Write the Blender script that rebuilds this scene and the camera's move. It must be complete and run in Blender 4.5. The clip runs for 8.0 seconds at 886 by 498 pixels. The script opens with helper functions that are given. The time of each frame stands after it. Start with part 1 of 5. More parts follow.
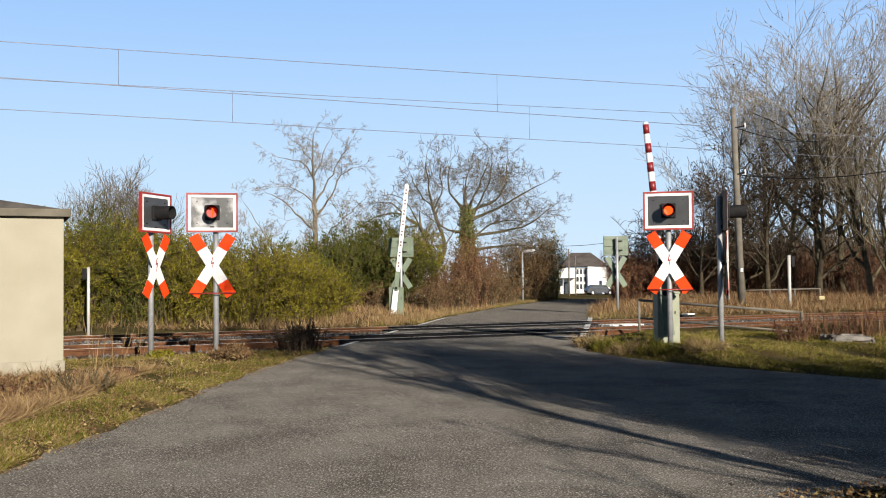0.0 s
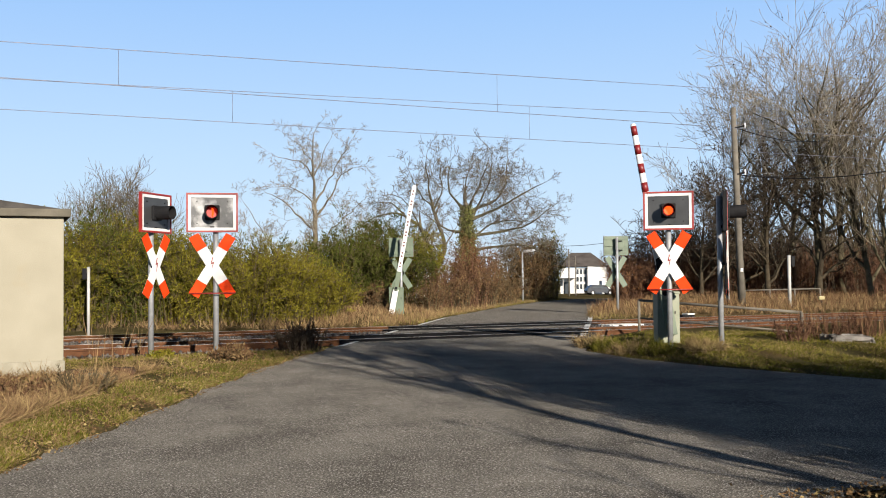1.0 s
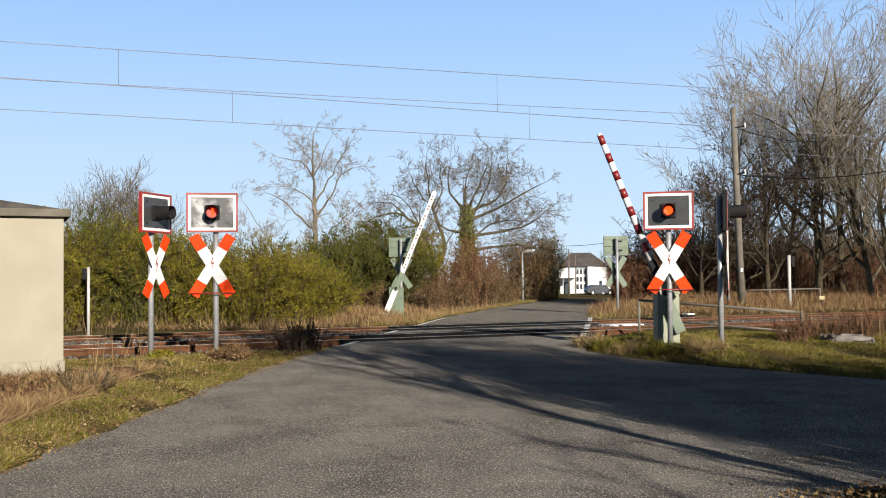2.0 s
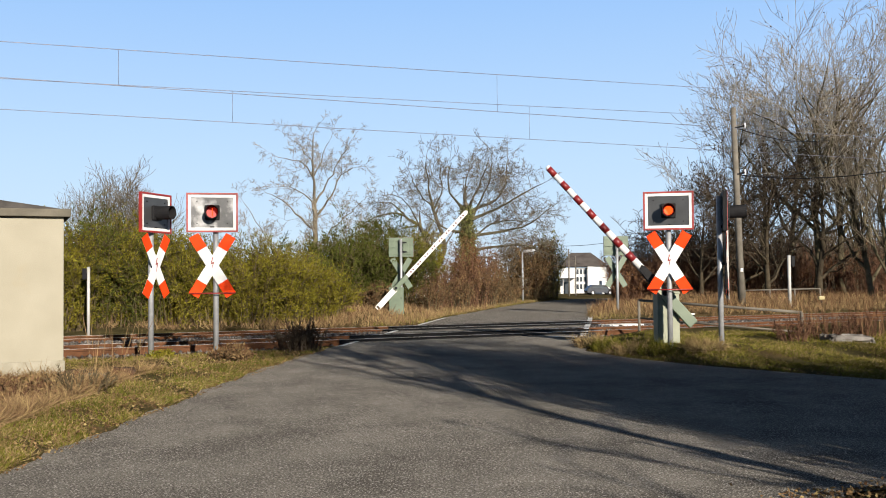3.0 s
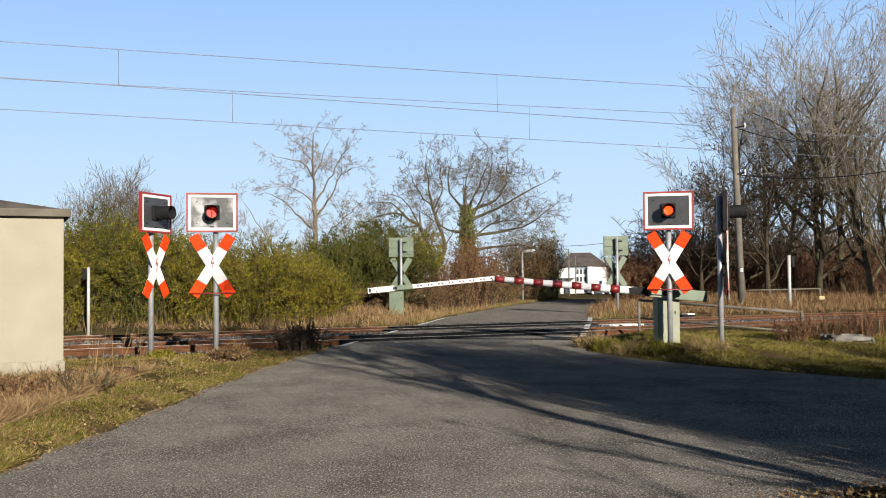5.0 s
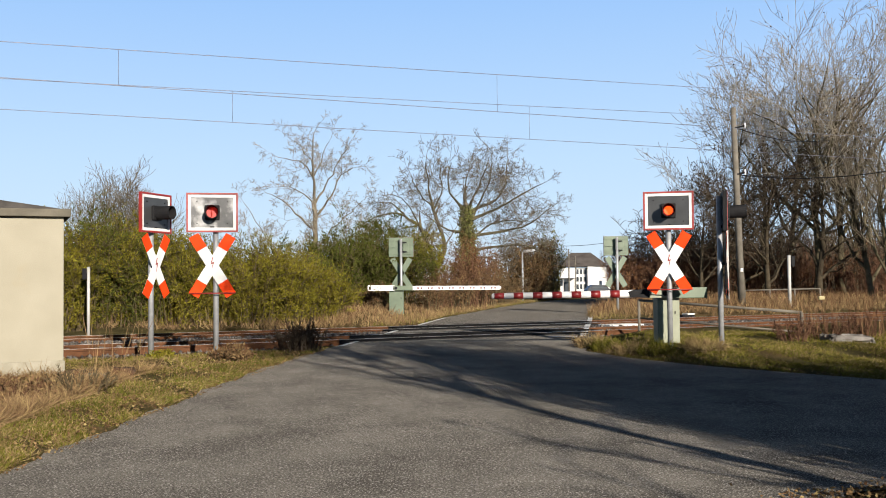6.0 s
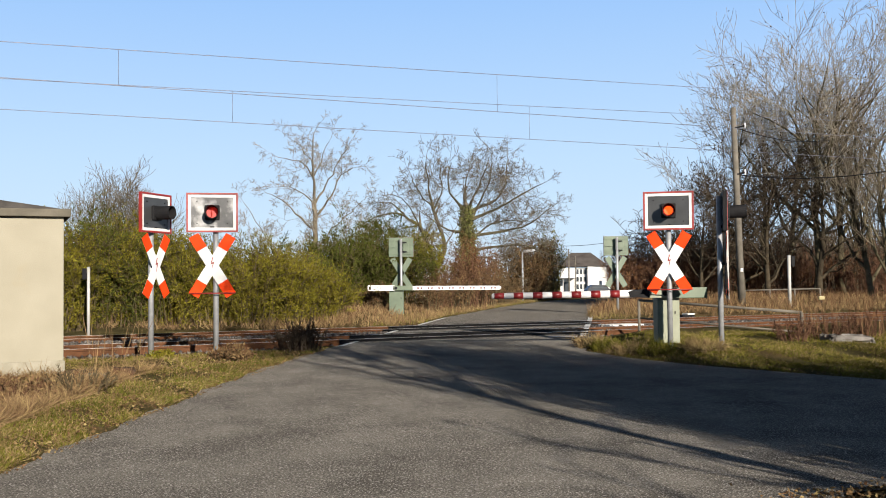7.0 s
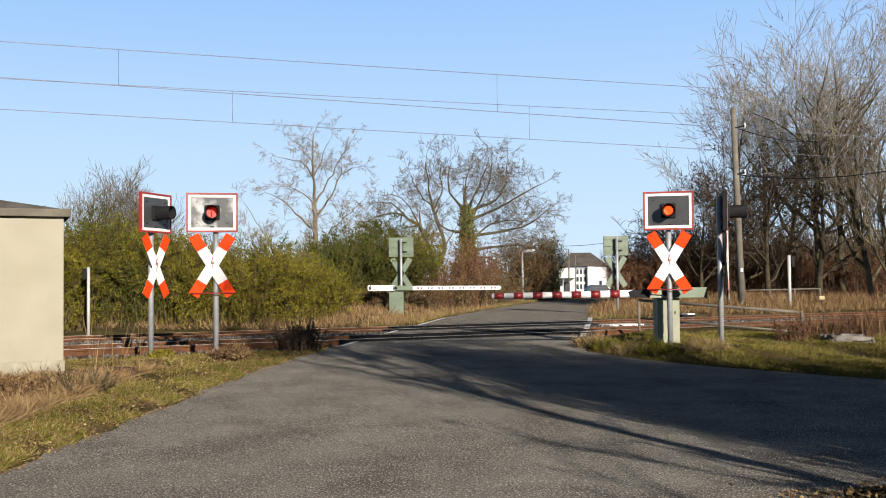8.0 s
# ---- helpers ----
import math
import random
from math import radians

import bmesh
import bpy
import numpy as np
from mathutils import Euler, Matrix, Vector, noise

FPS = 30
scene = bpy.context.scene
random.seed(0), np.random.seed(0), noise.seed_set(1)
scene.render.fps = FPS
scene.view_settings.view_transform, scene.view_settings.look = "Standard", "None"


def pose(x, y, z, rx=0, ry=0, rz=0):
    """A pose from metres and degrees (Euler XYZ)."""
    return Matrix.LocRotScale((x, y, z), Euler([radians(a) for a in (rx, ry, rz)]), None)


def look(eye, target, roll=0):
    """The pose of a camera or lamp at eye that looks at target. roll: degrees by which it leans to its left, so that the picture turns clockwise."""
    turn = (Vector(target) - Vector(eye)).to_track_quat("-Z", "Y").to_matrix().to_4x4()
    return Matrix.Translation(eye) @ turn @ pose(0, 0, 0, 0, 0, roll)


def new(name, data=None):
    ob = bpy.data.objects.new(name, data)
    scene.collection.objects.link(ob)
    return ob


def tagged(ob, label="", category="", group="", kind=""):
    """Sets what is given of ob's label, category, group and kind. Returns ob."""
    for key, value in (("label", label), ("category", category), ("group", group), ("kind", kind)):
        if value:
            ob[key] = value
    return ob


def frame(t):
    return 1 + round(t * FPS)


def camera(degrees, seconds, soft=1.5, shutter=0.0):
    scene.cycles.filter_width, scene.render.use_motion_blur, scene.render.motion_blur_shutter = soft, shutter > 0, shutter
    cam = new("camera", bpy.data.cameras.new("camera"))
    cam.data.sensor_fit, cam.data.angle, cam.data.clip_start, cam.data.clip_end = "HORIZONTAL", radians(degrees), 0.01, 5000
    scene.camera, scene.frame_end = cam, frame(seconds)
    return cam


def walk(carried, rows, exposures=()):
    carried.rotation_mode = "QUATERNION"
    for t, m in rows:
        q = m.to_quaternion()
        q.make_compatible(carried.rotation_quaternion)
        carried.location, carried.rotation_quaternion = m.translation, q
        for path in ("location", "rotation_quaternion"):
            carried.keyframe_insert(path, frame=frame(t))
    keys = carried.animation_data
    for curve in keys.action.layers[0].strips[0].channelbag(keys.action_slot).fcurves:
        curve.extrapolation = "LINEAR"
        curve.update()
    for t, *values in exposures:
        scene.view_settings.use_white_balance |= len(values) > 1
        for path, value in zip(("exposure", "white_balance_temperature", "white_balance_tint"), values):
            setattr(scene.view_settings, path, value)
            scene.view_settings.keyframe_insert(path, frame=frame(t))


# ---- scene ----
# camera: a tripod at the roadside, 1.3 m above rail level
CAM_FOV = 48.3
cam = camera(CAM_FOV, 8.0, soft=1.0)
eye, aim = (0.0, 0.0, 1.30), (0.0, 100.0, 4.558)
walk(cam, [(0.0, look(eye, aim, -0.6)), (8.0, look(eye, aim, -0.6))])

# low winter sun from behind, to the side of the tall trees
SUN_ELEV = 18.5
to_sun = Vector((0.397, -0.918, 0.0)).normalized() * math.cos(radians(SUN_ELEV)) + Vector((0, 0, math.sin(radians(SUN_ELEV))))
world = bpy.data.worlds.new("world")
scene.world = world
world.use_nodes = True
wn = world.node_tree.nodes
sky = wn.new("ShaderNodeTexSky")
sky.sky_type, sky.sun_disc = "NISHITA", False
sky.sun_elevation, sky.sun_rotation = radians(SUN_ELEV), math.atan2(to_sun.x, to_sun.y)
sky.altitude, sky.air_density, sky.dust_density, sky.ozone_density = 450, 1.0, 0.4, 2.0
wn["Background"].inputs["Strength"].default_value = 0.0505
wl = world.node_tree.links
# clear winter air: the sky texture blended with an even blue that pales towards the horizon
geo, sep, ramp = wn.new("ShaderNodeTexCoord"), wn.new("ShaderNodeSeparateXYZ"), wn.new("ShaderNodeValToRGB")
wl.new(geo.outputs["Generated"], sep.inputs[0])
wl.new(sep.outputs["Z"], ramp.inputs["Fac"])
ramp.color_ramp.elements[0].color, ramp.color_ramp.elements[1].color = (6.4, 8.0, 9.4, 1), (0.10, 0.17, 0.32, 1)
for at_z, colour in ((0.12, (5.2, 7.2, 9.6, 1)), (0.28, (3.3, 5.6, 9.4, 1)), (0.45, (0.85, 1.4, 2.6, 1)), (0.7, (0.22, 0.37, 0.7, 1))):
    ramp.color_ramp.elements.new(at_z).color = colour
blend = wn.new("ShaderNodeMix")
blend.data_type = "RGBA"
blend.inputs["Factor"].default_value = 0.965
wl.new(sky.outputs[0], blend.inputs["A"])
wl.new(ramp.outputs["Color"], blend.inputs["B"])
wl.new(blend.outputs["Result"], wn["Background"].inputs["Color"])
sun = new("sun", bpy.data.lights.new("sun", "SUN"))
sun.data.energy, sun.data.angle, sun.data.color = 5.0, radians(0.55), (1.0, 0.905, 0.78)
sun.matrix_world = look(to_sun * 60, (0, 0, 0))
scene.view_settings.exposure = 1.08


# ---- materials ----
def material(name, dark, light, scale=8.0, rough=0.6, bump=0.0, metal=0.0, fine=90.0, island=0.0, stain=None, stain_at=0.6, bump_scale=None, speck=None, grainy=0.45):
    """A surface with coarse patches from dark to light, a fine grain, and bump; island varies separate pieces; stain adds blotches."""
    m = bpy.data.materials.new(name)
    m.use_nodes = True
    n, l = m.node_tree.nodes, m.node_tree.links
    b = n["Principled BSDF"]
    tc = n.new("ShaderNodeTexCoord")

    def tex(sc, detail):
        t = n.new("ShaderNodeTexNoise")
        t.inputs["Scale"].default_value, t.inputs["Detail"].default_value = sc, detail
        l.new(tc.outputs["Object"], t.inputs["Vector"])
        return t.outputs["Fac"]

    def mixed(fac, a, c):
        x = n.new("ShaderNodeMix")
        x.data_type = "RGBA"
        for sock, v in ((x.inputs["Factor"], fac), (x.inputs["A"], a), (x.inputs["B"], c)):
            if isinstance(v, bpy.types.NodeSocket):
                l.new(v, sock)
            else:
                sock.default_value = v if isinstance(v, float) else (*v, 1)
        return x.outputs["Result"]

    def ramp(fac, lo, hi):
        r = n.new("ShaderNodeMapRange")
        r.inputs["From Min"].default_value, r.inputs["From Max"].default_value = lo, hi
        l.new(fac, r.inputs["Value"])
        return r.outputs["Result"]

    coarse, grain = tex(scale, 5), tex(fine, 3)
    both = n.new("ShaderNodeMath")
    both.operation = "MULTIPLY_ADD"
    l.new(grain, both.inputs[0])
    both.inputs[1].default_value = grainy
    l.new(coarse, both.inputs[2])
    col = mixed(ramp(both.outputs[0], 0.5 * grainy + 0.225, 0.5 * grainy + 0.775), dark, light)
    if stain:
        col = mixed(ramp(tex(scale * 0.37, 6), stain_at, stain_at + 0.14), col, stain)
    if speck:
        col = mixed(ramp(tex(speck[1], 2), speck[2], speck[2] + 0.08), col, speck[0])
    if island:
        g = n.new("ShaderNodeNewGeometry")
        hsv = n.new("ShaderNodeHueSaturation")
        l.new(col, hsv.inputs["Color"])
        v = n.new("ShaderNodeMapRange")
        v.inputs["To Min"].default_value, v.inputs["To Max"].default_value = 1 - island, 1 + island
        l.new(g.outputs["Random Per Island"], v.inputs["Value"])
        l.new(v.outputs["Result"], hsv.inputs["Value"])
        h = n.new("ShaderNodeMapRange")
        h.inputs["To Min"].default_value, h.inputs["To Max"].default_value = 0.485, 0.515
        l.new(g.outputs["Random Per Island"], h.inputs["Value"])
        l.new(h.outputs["Result"], hsv.inputs["Hue"])
        col = hsv.outputs["Color"]
    l.new(col, b.inputs["Base Color"])
    b.inputs["Roughness"].default_value, b.inputs["Metallic"].default_value = rough, metal
    b.inputs["Specular IOR Level"].default_value = 0.0 if rough >= 0.8 else 0.12 if rough >= 0.75 else 0.5
    if bump:
        bp = n.new("ShaderNodeBump")
        bp.inputs["Strength"].default_value, bp.inputs["Distance"].default_value = 1.0, bump
        l.new(tex(bump_scale or fine, 4), bp.inputs["Height"])
        l.new(bp.outputs["Normal"], b.inputs["Normal"])
    return m


def glow(name, colour, strength):
    m = bpy.data.materials.new(name)
    m.use_nodes = True
    b = m.node_tree.nodes["Principled BSDF"]
    b.inputs["Base Color"].default_value = (*[c * 0.3 for c in colour], 1)
    b.inputs["Emission Color"].default_value = (*colour, 1)
    b.inputs["Emission Strength"].default_value = strength
    return m


# ---- mesh tools ----
def place(ob, mat, parent=None, label=""):
    if mat:
        ob.data.materials.append(mat)
    if parent:
        ob.parent = parent
    return tagged(ob, label)


def part(name, bm, mat, parent=None, label=""):
    me = bpy.data.meshes.new(name)
    bm.to_mesh(me)
    bm.free()
    return place(new(name, me), mat, parent, label)


def thing(name, m, label, category, group="", kind=""):
    ob = new(name)
    ob.empty_display_size = 0.2
    ob.matrix_world = m
    return tagged(ob, label, category, group, kind)


def box(bm, size, centre, rot=(0, 0, 0), bevel=0.0):
    got = bmesh.ops.create_cube(bm, size=1, matrix=pose(*centre, *rot) @ Matrix.Diagonal((*size, 1)))
    if bevel:
        edges = list({e for v in got["verts"] for e in v.link_edges})
        bmesh.ops.bevel(bm, geom=edges, offset=bevel, segments=2, affect="EDGES", profile=0.6)
    return bm


def rod(bm, a, b, r0, r1=None, seg=14):
    a, b = Vector(a), Vector(b)
    m = Matrix.Translation((a + b) / 2) @ (b - a).to_track_quat("Z", "Y").to_matrix().to_4x4()
    got = bmesh.ops.create_cone(bm, cap_ends=True, segments=seg, radius1=r0, radius2=r0 if r1 is None else r1, depth=(b - a).length, matrix=m)
    for f in {f for v in got["verts"] for f in v.link_faces}:
        f.smooth = len(f.verts) == 4
    return bm


def prism(bm, outline, y0, y1):
    """A plate: an outline in x and z, from y0 to y1."""
    a = [bm.verts.new((x, y0, z)) for x, z in outline]
    b = [bm.verts.new((x, y1, z)) for x, z in outline]
    bm.faces.new(a)
    bm.faces.new(b[::-1])
    for i in range(len(a)):
        j = (i + 1) % len(a)
        bm.faces.new((a[i], b[i], b[j], a[j]))
    bmesh.ops.recalc_face_normals(bm, faces=bm.faces)
    return bm


def mesh_of(name, verts, faces, smooth=False):
    """A mesh from numpy arrays: verts n x 3, faces m x k."""
    verts, faces = np.asarray(verts, np.float32), np.asarray(faces, np.int32)
    me = bpy.data.meshes.new(name)
    k = faces.shape[1]
    me.vertices.add(len(verts))
    me.vertices.foreach_set("co", verts.ravel())
    me.loops.add(faces.size)
    me.loops.foreach_set("vertex_index", faces.ravel())
    me.polygons.add(len(faces))
    me.polygons.foreach_set("loop_start", np.arange(0, faces.size, k, dtype=np.int32))
    if smooth:
        me.polygons.foreach_set("use_smooth", np.ones(len(faces), bool))
    me.update(calc_edges=True)
    return me


def tubes(name, segs, sides=4):
    """Tapered tubes: rows of x0 y0 z0 x1 y1 z1 r0 r1."""
    s = np.asarray(segs, float)
    a, b, r0, r1 = s[:, :3], s[:, 3:6], s[:, 6], s[:, 7]
    d = b - a
    d /= np.maximum(np.linalg.norm(d, axis=1, keepdims=True), 1e-9)
    ref = np.where(np.abs(d[:, 2:3]) > 0.9, np.array([[1.0, 0, 0]]), np.array([[0, 0, 1.0]]))
    u = np.cross(d, ref)
    u /= np.maximum(np.linalg.norm(u, axis=1, keepdims=True), 1e-9)
    w = np.cross(d, u)
    ang = np.arange(sides) * 2 * np.pi / sides
    ring = np.cos(ang)[None, :, None] * u[:, None] + np.sin(ang)[None, :, None] * w[:, None]
    v = np.stack([a[:, None] + ring * r0[:, None, None], b[:, None] + ring * r1[:, None, None]], 1).reshape(-1, 3)
    i = np.arange(len(s))[:, None] * 2 * sides
    j = np.arange(sides)[None]
    k = (j + 1) % sides
    f = np.stack([i + j, i + k, i + sides + k, i + sides + j], -1).reshape(-1, 4)
    return mesh_of(name, v, f, sides > 3)


def leaves(name, at, way, length, width, rng):
    """Lozenge leaves at points, each along its own way."""
    at, way = np.asarray(at, float), np.asarray(way, float)
    n = len(at)
    way = way / np.maximum(np.linalg.norm(way, axis=1, keepdims=True), 1e-9)
    side = np.cross(way, rng.normal(size=(n, 3)))
    side /= np.maximum(np.linalg.norm(side, axis=1, keepdims=True), 1e-9)
    ln = (length * rng.uniform(0.6, 1.3, n))[:, None]
    wd = (width * rng.uniform(0.6, 1.3, n))[:, None]
    v = np.stack([at, at + way * ln * 0.5 + side * wd * 0.5, at + way * ln, at + way * ln * 0.5 - side * wd * 0.5], 1).reshape(-1, 3)
    return mesh_of(name, v, np.arange(4 * n).reshape(-1, 4))


def grow(segs, p, d, length, r, depth, rng, spread=0.7, lift=0.15, kids=4, wob=0.16, bare=0.3, ratio=0.62, pieces=5, rmin=0.006):
    """A limb of short wobbling pieces with side limbs, added to segs."""
    q, w = np.array(p, float), np.array(d, float)
    at = []
    for i in range(pieces):
        w = w + rng.normal(size=3) * wob + np.array([0, 0, lift])
        w /= np.linalg.norm(w)
        e = q + w * length / pieces
        ra, rb = r * (1 - 0.75 * i / pieces), r * (1 - 0.75 * (i + 1) / pieces)
        segs.append((*q, *e, max(ra, rmin), max(rb, rmin)))
        at.append((q, e, w.copy(), rb))
        q = e
    if depth <= 0:
        return
    for k in range(kids):
        f = bare + (1 - bare) * (k + rng.uniform(0.2, 0.9)) / kids
        f = min(f * pieces, pieces - 0.01)
        a, b, dw, rb = at[int(f)]
        o = a + (b - a) * (f % 1)
        side = np.cross(dw, rng.normal(size=3))
        side /= max(np.linalg.norm(side), 1e-6)
        nd = dw * (1 - spread * 0.5) + side * spread
        grow(segs, o, nd / np.linalg.norm(nd), length * ratio * rng.uniform(0.7, 1.2), max(rb * 0.75, rmin), depth - 1, rng, spread, lift, kids, wob, 0.15, ratio, max(3, pieces - 1), rmin)
    grow(segs, q, w, length * ratio * rng.uniform(0.7, 1.0), max(at[-1][3], rmin), depth - 1, rng, spread, lift, kids, wob, 0.15, ratio, max(3, pieces - 1), rmin)


def smooth(a, b, t):
    t = np.clip((np.asarray(t, float) - a) / (b - a), 0, 1)
    return t * t * (3 - 2 * t)


# ---- materials in use ----
ASPHALT = material("asphalt", (0.082, 0.075, 0.065), (0.228, 0.210, 0.182), 1.3, 0.85, 0.014, fine=52, stain=(0.071, 0.066, 0.057), stain_at=0.63, bump_scale=70, speck=((0.46, 0.43, 0.39), 58, 0.58), grainy=2.4)
SOIL = material("soil_and_grass", (0.030, 0.027, 0.012), (0.095, 0.078, 0.036), 1.4, 0.95, 0.03, fine=25, stain=(0.095, 0.066, 0.033), stain_at=0.5)
BALLAST = material("ballast", (0.021, 0.017, 0.013), (0.090, 0.069, 0.054), 2.0, 0.95, 0.04, fine=14, stain=(0.120, 0.056, 0.027), stain_at=0.46)
STONE = material("ballast_stone", (0.027, 0.022, 0.019), (0.161, 0.149, 0.138), 3.0, 0.9, 0.004, island=0.5)
RUST = material("rusty_rail", (0.036, 0.016, 0.007), (0.114, 0.049, 0.022), 4.0, 0.75, 0.002)
RAILTOP = material("polished_rail", (0.35, 0.33, 0.31), (0.5, 0.48, 0.46), 3.0, 0.3, 0, 0.9)
SLEEPER = material("sleeper_wood", (0.024, 0.017, 0.012), (0.066, 0.048, 0.035), 5.0, 0.9, 0.004)
RUBBER = material("rubber_panel", (0.012, 0.012, 0.013), (0.03, 0.029, 0.029), 2.0, 0.88, 0.003)
CONCRETE = material("concrete", (0.060, 0.055, 0.043), (0.138, 0.125, 0.100), 3.0, 0.85, 0.004, stain=(0.120, 0.108, 0.090))
PALECONC = material("pale_concrete", (0.474, 0.466, 0.443), (0.617, 0.608, 0.585), 3.0, 0.85, 0.003)
ROADPAINT = material("road_paint", (0.435, 0.435, 0.419), (0.632, 0.632, 0.617), 6.0, 0.7, 0.001, stain=(0.158, 0.158, 0.151), stain_at=0.58)
GALV = material("galvanised_steel", (0.203, 0.209, 0.215), (0.310, 0.317, 0.323), 9.0, 0.5, 0.0005, 0.35, stain=(0.149, 0.144, 0.138), stain_at=0.66)
WHITE = material("white_enamel", (0.474, 0.474, 0.474), (0.561, 0.561, 0.561), 4.0, 0.75, stain=(0.435, 0.419, 0.395), stain_at=0.72)
ORANGE = material("orange_red_enamel", (0.506, 0.032, 0.003), (0.617, 0.047, 0.005), 5.0, 0.75)
DARKRED = material("red_frame_paint", (0.144, 0.009, 0.007), (0.251, 0.018, 0.013), 9.0, 0.5, stain=(0.359, 0.269, 0.251), stain_at=0.68)
BOARDGREY = material("weathered_board", (0.021, 0.022, 0.022), (0.045, 0.046, 0.048), 3.0, 0.3, stain=(0.071, 0.071, 0.071), stain_at=0.6)
WORNBOARD = material("bleached_board", (0.030, 0.031, 0.032), (0.060, 0.061, 0.063), 6.0, 0.35, stain=(0.329, 0.329, 0.329), stain_at=0.48)
BLACK = material("black_paint", (0.006, 0.006, 0.007), (0.016, 0.016, 0.017), 8.0, 0.75)
GREENPAINT = material("grey_green_paint", (0.060, 0.086, 0.056), (0.099, 0.129, 0.084), 3.0, 0.55, 0.0008, stain=(0.131, 0.131, 0.090), stain_at=0.66)
PALEGREEN = material("pale_cabinet_paint", (0.144, 0.157, 0.106), (0.203, 0.215, 0.155), 3.0, 0.6, 0.0008, stain=(0.168, 0.161, 0.114), stain_at=0.62)
BOOMRED = material("boom_red", (0.108, 0.006, 0.007), (0.168, 0.010, 0.010), 6.0, 0.45)
LENSRED = material("dark_red_lens", (0.045, 0.003, 0.002), (0.12, 0.009, 0.005), 30.0, 0.15)
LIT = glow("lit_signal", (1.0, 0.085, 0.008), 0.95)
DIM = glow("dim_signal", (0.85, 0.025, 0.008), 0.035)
RENDER = material("cream_render", (0.221, 0.204, 0.157), (0.269, 0.251, 0.198), 1.6, 0.9, 0.002, fine=60, stain=(0.239, 0.194, 0.116), stain_at=0.55)
PLINTH = material("stained_plinth", (0.168, 0.153, 0.114), (0.299, 0.281, 0.227), 4.0, 0.9, 0.004, stain=(0.149, 0.131, 0.101), stain_at=0.52)
BARK = material("grey_bark", (0.019, 0.015, 0.011), (0.068, 0.055, 0.037), 5.0, 0.9, 0.008, fine=30)
TWIG = material("brown_twigs", (0.034, 0.026, 0.019), (0.09, 0.069, 0.05), 3.0, 0.9, island=0.3)

# ---- plan: tracks run at 24.4 degrees to the picture plane; s is the distance across them ----
ALONG, ACROSS = Vector((0.911, 0.413, 0)), Vector((-0.413, 0.911, 0))
TRACKS = (21.6, 25.5)
LEFT_Y = [-40, 4, 8.5, 10.9, 14.4, 17.0, 18.6, 19.7, 24, 30, 35, 44, 53, 62, 80, 130]
LEFT_X = [-4.6, -4.3, -3.8, -3.6, -3.16, -2.7, -2.4, -2.2, -1.6, -0.7, 0.0, 1.9, 4.0, 6.3, 11, 26]
RIGHT_Y = [-40, 3, 7.3, 7.9, 8.6, 9.4, 12.4, 13.2, 14.0, 15.0, 16.7, 17.75, 18.8, 19.8, 24, 30, 36, 42, 50, 62, 80, 130]
RIGHT_X = [0.8, 1.6, 2.9, 4.4, 12, 60, 60, 16, 9.2, 6.7, 4.45, 3.3, 2.8, 2.66, 3.35, 4.35, 5.3, 6.5, 8.6, 11.5, 16.5, 32]


def across(x, y):
    return -0.413 * x + 0.911 * y


def road_z(x, y):
    return -0.30 * (1 - smooth(9, 19.3, across(x, y))) - 1.1 * smooth(52, 140, y)


def off_road(x, y):
    return np.maximum(np.interp(y, LEFT_Y, LEFT_X) - x, x - np.interp(y, RIGHT_Y, RIGHT_X))


def ground_z(x, y):
    x, y = np.asarray(x, float), np.asarray(y, float)
    s, off = across(x, y), off_road(x, y)
    out = smooth(-0.35, 0.1, off)
    z = road_z(x, y) - 0.06 + 0.07 * out
    z = z - 0.06 * smooth(17.4, 18.8, s) * smooth(0.3, 1.2, off) * (x < 0) + 0.16 * smooth(0.4, 1.8, off) * (x > 0) * smooth(12.5, 14.5, s) * (1 - smooth(18.3, 19.6, s)) + 0.28 * smooth(28.6, 33, s) * smooth(0.5, 3, off)
    z = z - 0.26 * smooth(19.3, 20.1, s) * (1 - smooth(27.4, 28.4, s))
    bumps = 0.035 * np.sin(x * 2.1 + 1.3 * np.sin(y * 1.7)) * np.sin(y * 1.9 + np.sin(x * 1.1))
    return z + bumps * out


def grid_mesh(name, xs, ys, zf):
    gx, gy = np.meshgrid(xs, ys)
    v = np.stack([gx, gy, zf(gx, gy)], -1).reshape(-1, 3)
    w, h = len(xs), len(ys)
    i = (np.arange(h - 1)[:, None] * w + np.arange(w - 1)[None]).ravel()
    return mesh_of(name, v, np.stack([i, i + 1, i + w + 1, i + w], -1), True)


